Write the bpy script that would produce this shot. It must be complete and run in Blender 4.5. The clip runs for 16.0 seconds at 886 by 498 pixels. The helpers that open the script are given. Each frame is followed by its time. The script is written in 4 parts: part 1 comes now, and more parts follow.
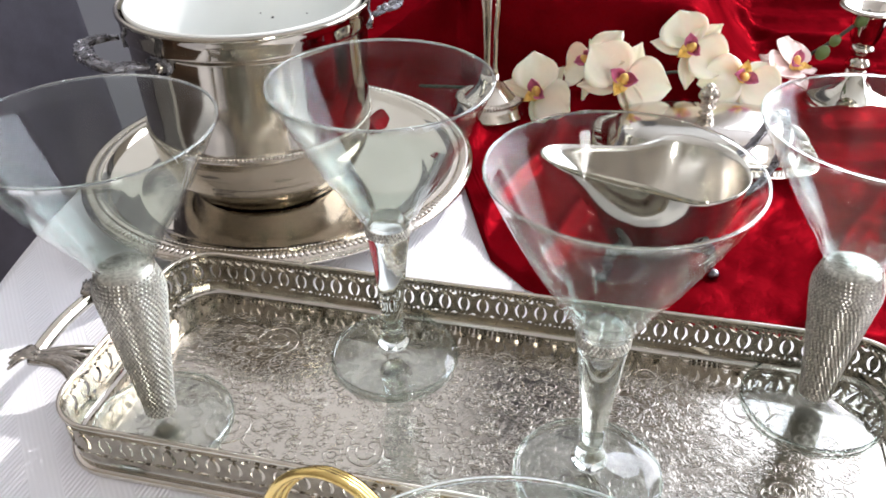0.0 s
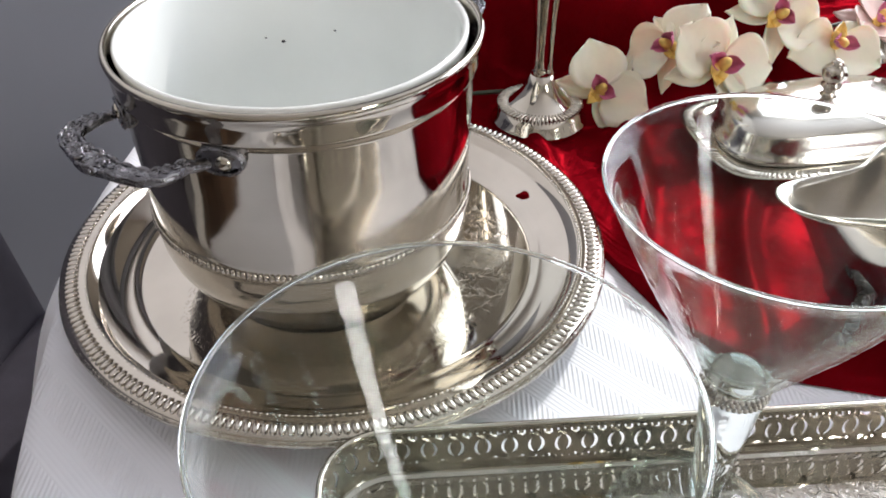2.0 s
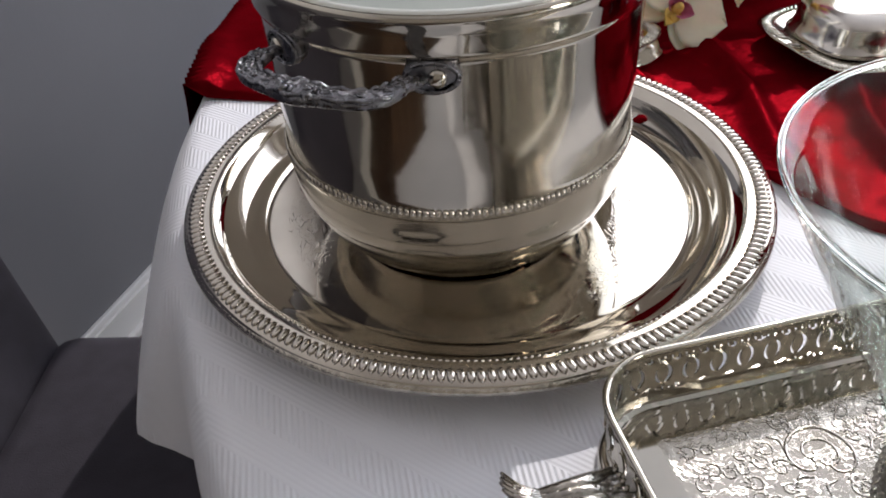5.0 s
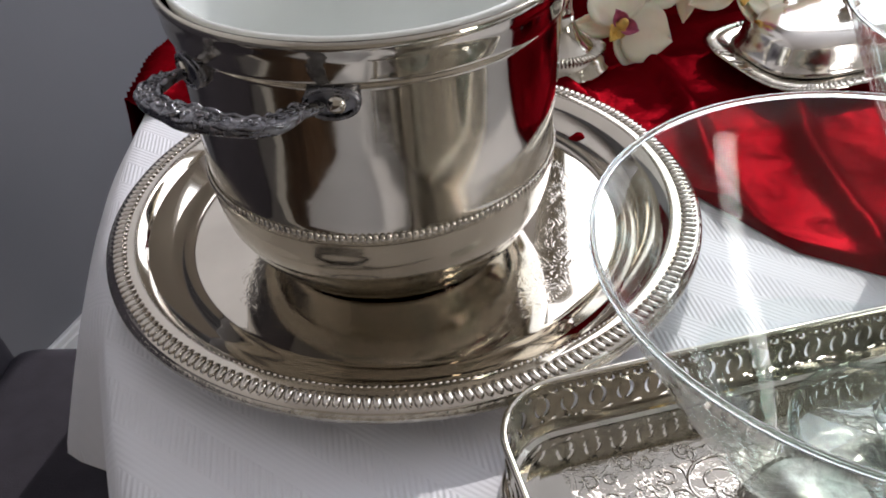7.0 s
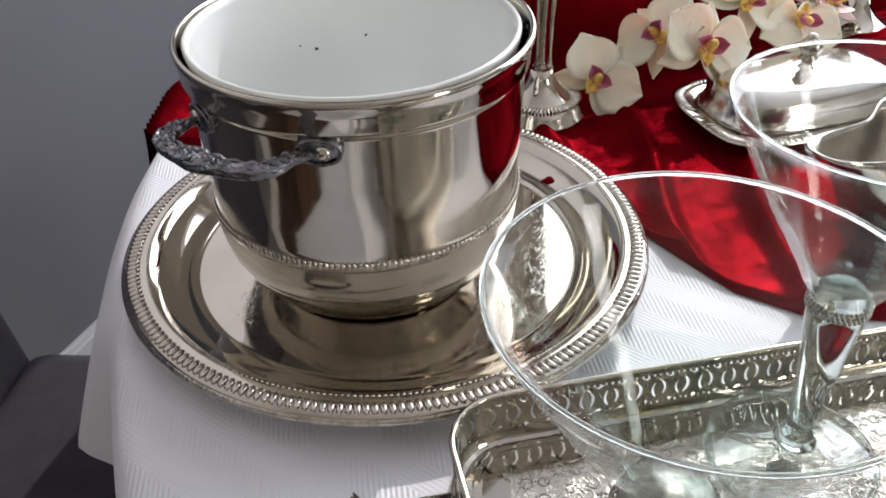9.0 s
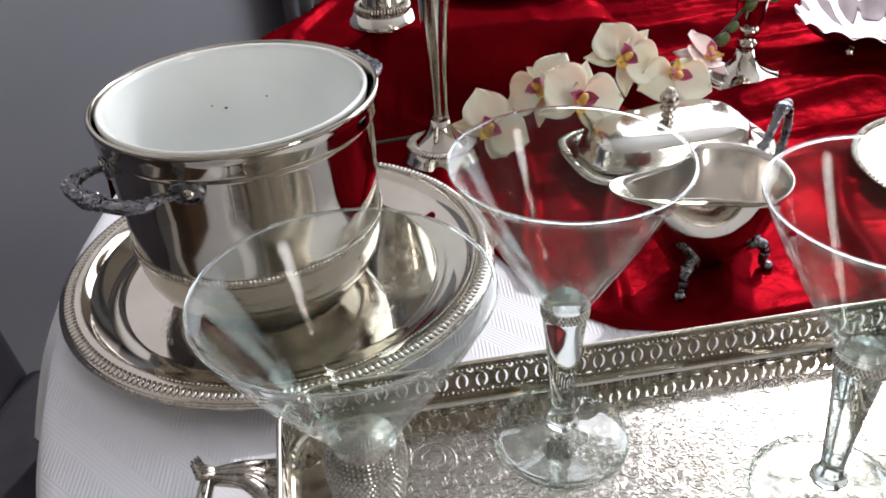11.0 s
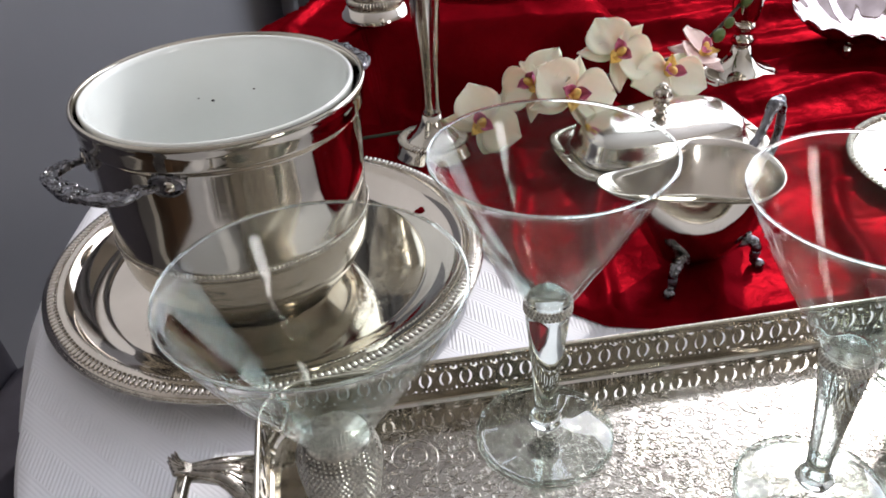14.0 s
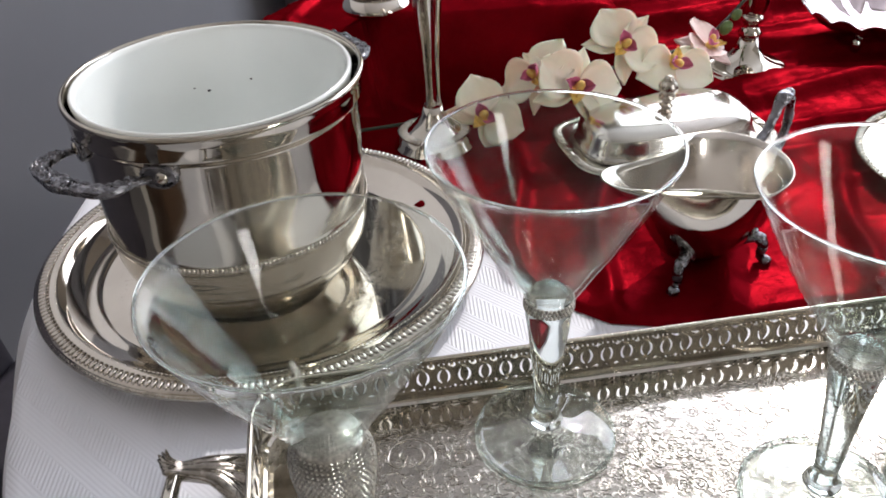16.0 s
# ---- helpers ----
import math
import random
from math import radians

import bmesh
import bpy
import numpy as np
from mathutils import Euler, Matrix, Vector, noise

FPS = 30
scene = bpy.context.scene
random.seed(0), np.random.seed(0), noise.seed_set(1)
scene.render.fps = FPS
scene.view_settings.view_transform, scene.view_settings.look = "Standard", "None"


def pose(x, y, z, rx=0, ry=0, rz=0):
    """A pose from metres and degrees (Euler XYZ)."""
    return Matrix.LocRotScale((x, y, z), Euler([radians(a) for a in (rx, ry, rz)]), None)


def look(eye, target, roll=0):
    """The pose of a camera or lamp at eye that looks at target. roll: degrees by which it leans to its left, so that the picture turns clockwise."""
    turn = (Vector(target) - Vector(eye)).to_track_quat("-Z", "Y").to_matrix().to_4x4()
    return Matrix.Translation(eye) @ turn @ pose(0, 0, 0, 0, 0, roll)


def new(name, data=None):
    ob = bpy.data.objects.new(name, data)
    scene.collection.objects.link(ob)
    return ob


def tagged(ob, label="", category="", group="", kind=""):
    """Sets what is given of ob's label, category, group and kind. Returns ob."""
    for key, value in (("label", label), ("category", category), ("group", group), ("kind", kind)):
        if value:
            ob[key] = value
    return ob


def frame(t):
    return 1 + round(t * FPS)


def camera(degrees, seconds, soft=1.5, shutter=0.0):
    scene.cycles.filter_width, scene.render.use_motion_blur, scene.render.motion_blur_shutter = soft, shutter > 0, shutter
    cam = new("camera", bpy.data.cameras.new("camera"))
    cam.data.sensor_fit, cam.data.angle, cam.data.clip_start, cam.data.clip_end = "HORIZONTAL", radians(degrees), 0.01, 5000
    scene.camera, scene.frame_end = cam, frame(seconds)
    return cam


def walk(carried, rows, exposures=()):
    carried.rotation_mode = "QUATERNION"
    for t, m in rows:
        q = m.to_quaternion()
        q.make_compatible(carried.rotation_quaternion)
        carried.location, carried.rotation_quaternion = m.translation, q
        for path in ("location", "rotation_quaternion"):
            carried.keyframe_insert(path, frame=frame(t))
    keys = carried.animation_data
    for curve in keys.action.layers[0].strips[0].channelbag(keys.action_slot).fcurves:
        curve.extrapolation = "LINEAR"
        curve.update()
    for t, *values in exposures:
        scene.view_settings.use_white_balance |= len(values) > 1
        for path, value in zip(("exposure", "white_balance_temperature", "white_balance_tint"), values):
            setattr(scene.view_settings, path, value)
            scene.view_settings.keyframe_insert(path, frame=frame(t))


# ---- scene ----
cam = camera(54.15, 16.0, soft=1.8)
ROWS = [
    (0.0, 0.0061, -0.0154, 0.3817, 56.07, 0.52, -0.17),
    (0.5, -0.0515, 0.0563, 0.3657, 54.99, 0.43, -2.97),
    (1.0, -0.0981, 0.1343, 0.3587, 53.52, 0.86, -6.53),
    (1.5, -0.1335, 0.1789, 0.3538, 52.81, -0.15, -11.17),
    (2.0, -0.2044, 0.2266, 0.3557, 52.00, 0.25, -17.37),
    (2.5, -0.2509, 0.2742, 0.3579, 51.68, 0.23, -22.94),
    (3.0, -0.2985, 0.2941, 0.3509, 51.89, -0.04, -25.95),
    (3.5, -0.3346, 0.3007, 0.3238, 51.96, -0.04, -26.48),
    (4.0, -0.3470, 0.2984, 0.3024, 51.88, 1.32, -26.89),
    (6.5, -0.3071, 0.2798, 0.3041, 52.54, 3.30, -27.22),
    (7.0, -0.2996, 0.2794, 0.3074, 52.31, 2.48, -27.31),
    (7.5, -0.3041, 0.2771, 0.3239, 52.54, 1.78, -27.15),
    (8.0, -0.3106, 0.2647, 0.3343, 53.34, 1.79, -27.20),
    (8.5, -0.3152, 0.2564, 0.3325, 53.98, 1.68, -27.27),
    (9.0, -0.3007, 0.2267, 0.3478, 53.93, 1.12, -25.45),
    (9.5, -0.2745, 0.1805, 0.3711, 54.49, 1.81, -24.07),
    (10.0, -0.2456, 0.1379, 0.3951, 55.51, 3.03, -23.39),
    (12.5, -0.2174, 0.0654, 0.4042, 56.70, 2.37, -22.16),
    (13.0, -0.2159, 0.0746, 0.3957, 56.32, 2.40, -22.52),
    (13.5, -0.2116, 0.0804, 0.3949, 55.98, 2.65, -22.69),
    (14.0, -0.2110, 0.0859, 0.3961, 56.23, 2.68, -22.47),
    (14.5, -0.2068, 0.0880, 0.3930, 56.13, 2.14, -22.34),
    (15.0, -0.2059, 0.0901, 0.3905, 56.03, 2.05, -22.33),
    (15.5, -0.2075, 0.0936, 0.3915, 55.98, 2.40, -21.98),
    (16.0, -0.2046, 0.0954, 0.3888, 55.86, 2.51, -22.09),
]
walk(cam, [(t, pose(x, y, z, rx, ry, rz)) for t, x, y, z, rx, ry, rz in ROWS],
     exposures=[(0.0, 0.10), (1.0, -0.02), (2.5, -0.26), (3.5, -0.51), (6.5, -0.64), (7.5, -0.58), (8.5, -0.45), (10.0, -0.43), (16.0, -0.47)])

# ---- light ----
S_DIR, Q_DIR = Vector((0.722, 0.692, 0)), Vector((0.692, -0.722, 0))   # along the grey wall, and away from it


def room(s, q, z=0.0):
    return S_DIR * s + Q_DIR * q + Vector((0, 0, z))


FLOOR, CEIL = -0.75, 1.95
WIN_S = 2.05
SUN_AZ, SUN_EL = math.atan2(0.62, 0.785), radians(38)
sun = new("sun", bpy.data.lights.new("sun", "SUN"))
sun.data.energy, sun.data.angle, sun.data.color = 2.9, radians(0.6), (1.0, 0.94, 0.92)
sun_way = Vector((math.cos(SUN_AZ) * math.cos(SUN_EL), math.sin(SUN_AZ) * math.cos(SUN_EL), math.sin(SUN_EL)))
sun.matrix_world = look(sun_way * 4, (0, 0, 0))
world = bpy.data.worlds.new("sky")
scene.world = world
world.use_nodes = True
sky = world.node_tree.nodes.new("ShaderNodeTexSky")
sky.sky_type, sky.sun_disc = "NISHITA", False
sky.sun_elevation, sky.sun_rotation = SUN_EL, math.pi / 2 - SUN_AZ
world.node_tree.links.new(sky.outputs[0], world.node_tree.nodes["Background"].inputs[0])
world.node_tree.nodes["Background"].inputs[1].default_value = 0.12


def window_light(name, centre, towards, w, h, watts, color):
    la = bpy.data.lights.new(name, "AREA")
    la.shape, la.size, la.size_y, la.energy, la.color = "RECTANGLE", w, h, watts, color
    ob = new(name, la)
    ob.matrix_world = look(centre, centre + towards)
    return ob


window_light("window_daylight_1", room(WIN_S + 0.10, 0.39, 0.76), -S_DIR, 2.7, 2.2, 98, (0.84, 0.885, 1.0))
window_light("window_daylight_2", room(-0.55, 2.59, 0.45), -Q_DIR, 0.5, 1.9, 52, (1.0, 0.955, 0.94))


# ---- materials ----
def shader(name, color=(0.8, 0.8, 0.8), rough=0.5, metal=0.0, vary=0.0, vary_scale=8.0, bump=0.0, bump_scale=60.0, rough_vary=0.0, **more):
    m = bpy.data.materials.new(name)
    m.use_nodes = True
    nt = m.node_tree
    b = nt.nodes["Principled BSDF"]
    b.inputs["Base Color"].default_value = (*color, 1)
    b.inputs["Roughness"].default_value = rough
    b.inputs["Metallic"].default_value = metal
    for k, v in more.items():
        b.inputs[k.replace("_", " ")].default_value = v
    co = nt.nodes.new("ShaderNodeTexCoord")
    if vary or rough_vary:
        n = nt.nodes.new("ShaderNodeTexNoise")
        n.inputs["Scale"].default_value, n.inputs["Detail"].default_value = vary_scale, 6
        nt.links.new(co.outputs["Object"], n.inputs["Vector"])
        if vary:
            r = nt.nodes.new("ShaderNodeValToRGB")
            r.color_ramp.elements[0].position, r.color_ramp.elements[1].position = 0.3, 0.7
            r.color_ramp.elements[0].color = (*[c * (1 - vary) for c in color], 1)
            r.color_ramp.elements[1].color = (*[min(1, c * (1 + vary * 0.6)) for c in color], 1)
            nt.links.new(n.outputs["Fac"], r.inputs[0])
            nt.links.new(r.outputs[0], b.inputs["Base Color"])
        if rough_vary:
            k = nt.nodes.new("ShaderNodeMapRange")
            k.inputs["From Min"].default_value, k.inputs["From Max"].default_value = 0.35, 0.7
            k.inputs["To Min"].default_value, k.inputs["To Max"].default_value = rough, rough + rough_vary
            nt.links.new(n.outputs["Fac"], k.inputs["Value"])
            nt.links.new(k.outputs[0], b.inputs["Roughness"])
    if bump:
        n2 = nt.nodes.new("ShaderNodeTexNoise")
        n2.inputs["Scale"].default_value, n2.inputs["Detail"].default_value = bump_scale, 4
        nt.links.new(co.outputs["Object"], n2.inputs["Vector"])
        bp = nt.nodes.new("ShaderNodeBump")
        bp.inputs["Strength"].default_value, bp.inputs["Distance"].default_value = bump, 0.002
        nt.links.new(n2.outputs["Fac"], bp.inputs["Height"])
        nt.links.new(bp.outputs[0], b.inputs["Normal"])
    return m


def node(nt, kind, **inputs):
    n = nt.nodes.new(kind)
    for k, v in inputs.items():
        n.inputs[k.replace("_", " ")].default_value = v
    return n


def maths(nt, op, a, b=None):
    n = nt.nodes.new("ShaderNodeMath")
    n.operation = op
    for i, v in enumerate((a, b)):
        if v is None:
            continue
        if isinstance(v, (int, float)):
            n.inputs[i].default_value = v
        else:
            nt.links.new(v, n.inputs[i])
    return n.outputs[0]


SILVER = shader("polished_silver", (0.61, 0.575, 0.505), 0.05, 1.0, vary=0.16, vary_scale=16, rough_vary=0.09, bump=0.07, bump_scale=26)
PAIL_SILVER = shader("dull_silver_plate", (0.52, 0.485, 0.42), 0.05, 1.0, vary=0.20, vary_scale=18, rough_vary=0.10, bump=0.08, bump_scale=26)
SATIN_LID = shader("soft_polished_silver", (0.72, 0.69, 0.65), 0.13, 1.0, vary=0.10, vary_scale=22, rough_vary=0.06, bump=0.08, bump_scale=24)
PLATE_SILVER = shader("tray_silver", (0.66, 0.62, 0.56), 0.06, 1.0, vary=0.10, vary_scale=20, rough_vary=0.05)
OLD_SILVER = shader("tarnished_silver", (0.22, 0.22, 0.24), 0.17, 1.0, vary=0.45, vary_scale=160, rough_vary=0.2, bump=0.35, bump_scale=300)
WORN_SILVER = shader("worn_ornament_silver", (0.60, 0.565, 0.50), 0.14, 1.0, vary=0.35, vary_scale=220, bump=0.3, bump_scale=420)
LEAF_SILVER = shader("dark_cast_silver", (0.36, 0.335, 0.30), 0.16, 1.0, vary=0.4, vary_scale=200, bump=0.3, bump_scale=380)
CREAM_SILVER = shader("satin_silver", (0.76, 0.72, 0.67), 0.2, 1.0, vary=0.12, vary_scale=30, rough_vary=0.08, bump=0.08, bump_scale=30)
BRASS = shader("gold_metal", (0.78, 0.58, 0.22), 0.2, 1.0, vary=0.12, vary_scale=60)
PORCELAIN = shader("white_porcelain", (0.80, 0.83, 0.81), 0.12, 0.0, vary=0.03, vary_scale=20, Coat_Weight=0.4)
CRYSTAL = shader("rhinestone", (0.52, 0.50, 0.45), 0.3, 0.85, vary=0.5, vary_scale=420)


def engraved(name, color, rough, scroll, depth, ring=None, margin=None):
    """Silver with chased scrollwork; ring limits it to a band of radii."""
    m = shader(name, color, rough, 1.0, vary=0.08, vary_scale=25)
    nt = m.node_tree
    b = nt.nodes["Principled BSDF"]
    co = nt.nodes.new("ShaderNodeTexCoord")
    warp = node(nt, "ShaderNodeTexNoise", Scale=scroll * 0.55, Detail=2.0)
    nt.links.new(co.outputs["Object"], warp.inputs["Vector"])
    mix = nt.nodes.new("ShaderNodeVectorMath")
    mix.operation = "MULTIPLY_ADD"
    mix.inputs[1].default_value = (0.02, 0.02, 0.0)
    nt.links.new(warp.outputs["Color"], mix.inputs[0])
    nt.links.new(co.outputs["Object"], mix.inputs[2])
    vo = node(nt, "ShaderNodeTexNoise", Scale=scroll * 0.9, Detail=0.6, Distortion=1.1)
    nt.links.new(mix.outputs[0], vo.inputs["Vector"])
    rings = maths(nt, "SINE", maths(nt, "MULTIPLY", vo.outputs["Fac"], 40.0))
    fine = node(nt, "ShaderNodeTexVoronoi", Scale=scroll * 6.5)
    fine.feature = "SMOOTH_F1"
    nt.links.new(mix.outputs[0], fine.inputs["Vector"])
    mask = node(nt, "ShaderNodeTexNoise", Scale=scroll * 0.8, Detail=1.0)
    nt.links.new(co.outputs["Object"], mask.inputs["Vector"])
    sel = maths(nt, "GREATER_THAN", mask.outputs["Fac"], 0.45)
    lines = maths(nt, "POWER", maths(nt, "MAXIMUM", rings, 0.0), 5.0)
    h = maths(nt, "ADD", maths(nt, "MULTIPLY", lines, sel), maths(nt, "MULTIPLY", fine.outputs["Distance"], maths(nt, "MULTIPLY", maths(nt, "SUBTRACT", 1.0, sel), 0.5)))
    if ring:
        sp = nt.nodes.new("ShaderNodeVectorMath")
        sp.operation = "MULTIPLY"
        sp.inputs[1].default_value = (1, 1, 0)
        nt.links.new(co.outputs["Object"], sp.inputs[0])
        ln = nt.nodes.new("ShaderNodeVectorMath")
        ln.operation = "LENGTH"
        nt.links.new(sp.outputs[0], ln.inputs[0])
        inside = maths(nt, "MULTIPLY", maths(nt, "GREATER_THAN", ln.outputs["Value"], ring[0]), maths(nt, "LESS_THAN", ln.outputs["Value"], ring[1]))
        h = maths(nt, "MULTIPLY", h, inside)
    if margin:
        sep = nt.nodes.new("ShaderNodeSeparateXYZ")
        nt.links.new(co.outputs["Object"], sep.inputs[0])
        inside = maths(nt, "MULTIPLY", maths(nt, "LESS_THAN", maths(nt, "ABSOLUTE", sep.outputs[0]), margin[0]), maths(nt, "LESS_THAN", maths(nt, "ABSOLUTE", sep.outputs[1]), margin[1]))
        h = maths(nt, "MULTIPLY", h, inside)
        nt.links.new(maths(nt, "ADD", maths(nt, "MULTIPLY", inside, rough - 0.07), 0.07), b.inputs["Roughness"])
    bp = node(nt, "ShaderNodeBump", Strength=depth, Distance=0.0012)
    nt.links.new(h, bp.inputs["Height"])
    nt.links.new(bp.outputs[0], b.inputs["Normal"])
    return m


TRAY_FLOOR = engraved("chased_silver", (0.51, 0.485, 0.435), 0.115, 150.0, 0.13, None, (0.212, 0.064))
CHASING = shader("chased_line_silver", (0.53, 0.505, 0.455), 0.12, 1.0, vary=0.15, vary_scale=60)
ROUND_FLOOR = engraved("chased_round_tray", (0.60, 0.555, 0.49), 0.05, 130.0, 0.07, (0.080, 0.112))


def clear_glass(name, tint, edge):
    """Thin blown glass: clear, with a Fresnel gloss."""
    m = bpy.data.materials.new(name)
    m.use_nodes = True
    nt = m.node_tree
    nt.nodes.remove(nt.nodes["Principled BSDF"])
    tr = node(nt, "ShaderNodeBsdfTransparent", Color=(*tint, 1))
    gl = node(nt, "ShaderNodeBsdfGlossy", Color=(1, 1, 1, 1), Roughness=0.02)
    lw = node(nt, "ShaderNodeLayerWeight", Blend=0.5)
    gloss = maths(nt, "ADD", maths(nt, "MULTIPLY", maths(nt, "POWER", lw.outputs["Facing"], edge), 0.66), 0.020)
    mx = nt.nodes.new("ShaderNodeMixShader")
    nt.links.new(gloss, mx.inputs[0])
    nt.links.new(tr.outputs[0], mx.inputs[1])
    nt.links.new(gl.outputs[0], mx.inputs[2])
    nt.links.new(mx.outputs[0], nt.nodes["Material Output"].inputs[0])
    return m


BOWL_GLASS = clear_glass("thin_glass", (0.958, 0.980, 0.970), 4.5)
BASE_GLASS = clear_glass("thick_glass", (0.915, 0.955, 0.94), 3.0)
FOOT_GLASS = clear_glass("foot_glass", (0.945, 0.962, 0.957), 2.4)
GALLERY_SILVER = shader("gallery_silver", (0.43, 0.395, 0.33), 0.2, 1.0, vary=0.25, vary_scale=120)
SHELL_SILVER = shader("shell_silver", (0.58, 0.50, 0.52), 0.07, 1.0, vary=0.2, vary_scale=40)
SOLID_GLASS = shader("solid_glass", (0.90, 0.972, 0.945), 0.0, 0.0, Transmission_Weight=1.0, IOR=1.48)


def damask():
    m = shader("white_damask", (0.86, 0.875, 0.93), 0.55, 0.0, vary=0.03, vary_scale=6, Sheen_Weight=0.2)
    nt = m.node_tree
    b = nt.nodes["Principled BSDF"]
    co = nt.nodes.new("ShaderNodeTexCoord")
    waves = []
    for turn in (18, -28):
        mp = node(nt, "ShaderNodeMapping", Rotation=(0, 0, radians(turn)))
        nt.links.new(co.outputs["Object"], mp.inputs["Vector"])
        w = node(nt, "ShaderNodeTexWave", Scale=115.0, Distortion=0.4, Detail=1.0)
        nt.links.new(mp.outputs[0], w.inputs["Vector"])
        waves.append(w.outputs["Fac"])
    mp = node(nt, "ShaderNodeMapping", Rotation=(0, 0, radians(-28)))
    nt.links.new(co.outputs["Object"], mp.inputs["Vector"])
    band = node(nt, "ShaderNodeTexWave", Scale=9.0)
    nt.links.new(mp.outputs[0], band.inputs["Vector"])
    sel = maths(nt, "GREATER_THAN", band.outputs["Fac"], 0.5)
    weave = maths(nt, "ADD", maths(nt, "MULTIPLY", waves[0], sel), maths(nt, "MULTIPLY", maths(nt, "MULTIPLY", waves[1], 0.25), maths(nt, "SUBTRACT", 1.0, sel)))
    bp = node(nt, "ShaderNodeBump", Strength=0.40, Distance=0.0012)
    nt.links.new(weave, bp.inputs["Height"])
    nt.links.new(bp.outputs[0], b.inputs["Normal"])
    return m


def velvet():
    m = shader("red_velvet", (0.092, 0.0009, 0.0031), 0.9, 0.0, vary=0.28, vary_scale=26, bump=0.4, bump_scale=160, Specular_IOR_Level=0.0)
    nt = m.node_tree
    b = nt.nodes["Principled BSDF"]
    gl = node(nt, "ShaderNodeBsdfGlossy", Color=(0.50, 0.008, 0.020, 1), Roughness=0.38)     # the sheen of brushed pile
    nt.links.new(b.inputs["Normal"].links[0].from_socket, gl.inputs["Normal"])
    co = nt.nodes.new("ShaderNodeTexCoord")
    n = node(nt, "ShaderNodeTexNoise", Scale=11.0, Detail=6.0)
    nt.links.new(co.outputs["Object"], n.inputs["Vector"])
    k = node(nt, "ShaderNodeMapRange", From_Min=0.42, From_Max=0.68, To_Min=0.03, To_Max=0.18)
    nt.links.new(n.outputs["Fac"], k.inputs["Value"])
    mx = nt.nodes.new("ShaderNodeMixShader")
    nt.links.new(k.outputs[0], mx.inputs[0])
    nt.links.new(b.outputs[0], mx.inputs[1])
    nt.links.new(gl.outputs[0], mx.inputs[2])
    nt.links.new(mx.outputs[0], nt.nodes["Material Output"].inputs[0])
    return m


DAMASK, VELVET = damask(), velvet()
WALL = shader("grey_wall_paint", (0.200, 0.196, 0.210), 0.8, vary=0.04, vary_scale=3, bump=0.12, bump_scale=70)
ROOM_WALL = shader("cream_wall_paint", (0.46, 0.42, 0.36), 0.85, vary=0.04, vary_scale=3, bump=0.1, bump_scale=70)
WHITE_TRIM = shader("white_gloss_paint", (0.78, 0.77, 0.75), 0.35, vary=0.03, vary_scale=9)
CEILING = shader("white_ceiling_paint", (0.72, 0.70, 0.68), 0.9, vary=0.03, vary_scale=4)
CHAIR_CLOTH = shader("charcoal_upholstery", (0.036, 0.032, 0.044), 0.75, vary=0.2, vary_scale=40, bump=0.25, bump_scale=600)
DARK_WOOD = shader("dark_stained_wood", (0.06, 0.035, 0.02), 0.4, vary=0.35, vary_scale=12)
CURTAIN = shader("grey_curtain", (0.26, 0.26, 0.275), 0.8, vary=0.1, vary_scale=20, bump=0.1, bump_scale=500)
CORD = shader("dark_cord", (0.03, 0.03, 0.035), 0.7, vary=0.2, vary_scale=60)
PETAL = shader("white_orchid_petal", (0.86, 0.81, 0.66), 0.55, vary=0.07, vary_scale=45, bump=0.12, bump_scale=160, Subsurface_Weight=0.2, Subsurface_Scale=0.004)
BLUSH = shader("blush_orchid_petal", (0.80, 0.62, 0.58), 0.55, vary=0.10, vary_scale=45, bump=0.12, bump_scale=160)
MAGENTA = shader("magenta_orchid_lip", (0.60, 0.16, 0.30), 0.5, vary=0.3, vary_scale=130)
YELLOW = shader("yellow_orchid_throat", (0.90, 0.60, 0.16), 0.5, vary=0.25, vary_scale=150)
GREEN = shader("orchid_stem_green", (0.10, 0.17, 0.05), 0.5, vary=0.25, vary_scale=60)
DARK_GREEN = shader("dark_orchid_stem", (0.03, 0.045, 0.025), 0.55, vary=0.25, vary_scale=60)


def floor_wood():
    return shader("brown_floor_wood", (0.075, 0.042, 0.024), 0.35, vary=0.35, vary_scale=9, bump=0.08, bump_scale=80)


# ---- building helpers ----
def part(name, bm, material, parent=None, label="", smooth=True, at=None):
    me = bpy.data.meshes.new(name)
    bmesh.ops.recalc_face_normals(bm, faces=bm.faces)
    bm.to_mesh(me)
    bm.free()
    if smooth:
        me.polygons.foreach_set("use_smooth", [True] * len(me.polygons))
    me.materials.append(material)
    ob = new(name, me)
    if parent:
        ob.parent = parent
    if at is not None:
        ob.matrix_basis = at
    if label:
        ob["label"] = label
    return ob


def thing(name, at, label, category, group="", kind=""):
    e = new(name)
    e.empty_display_size = 0.02
    e.matrix_basis = at
    return tagged(e, label, category, group, kind)


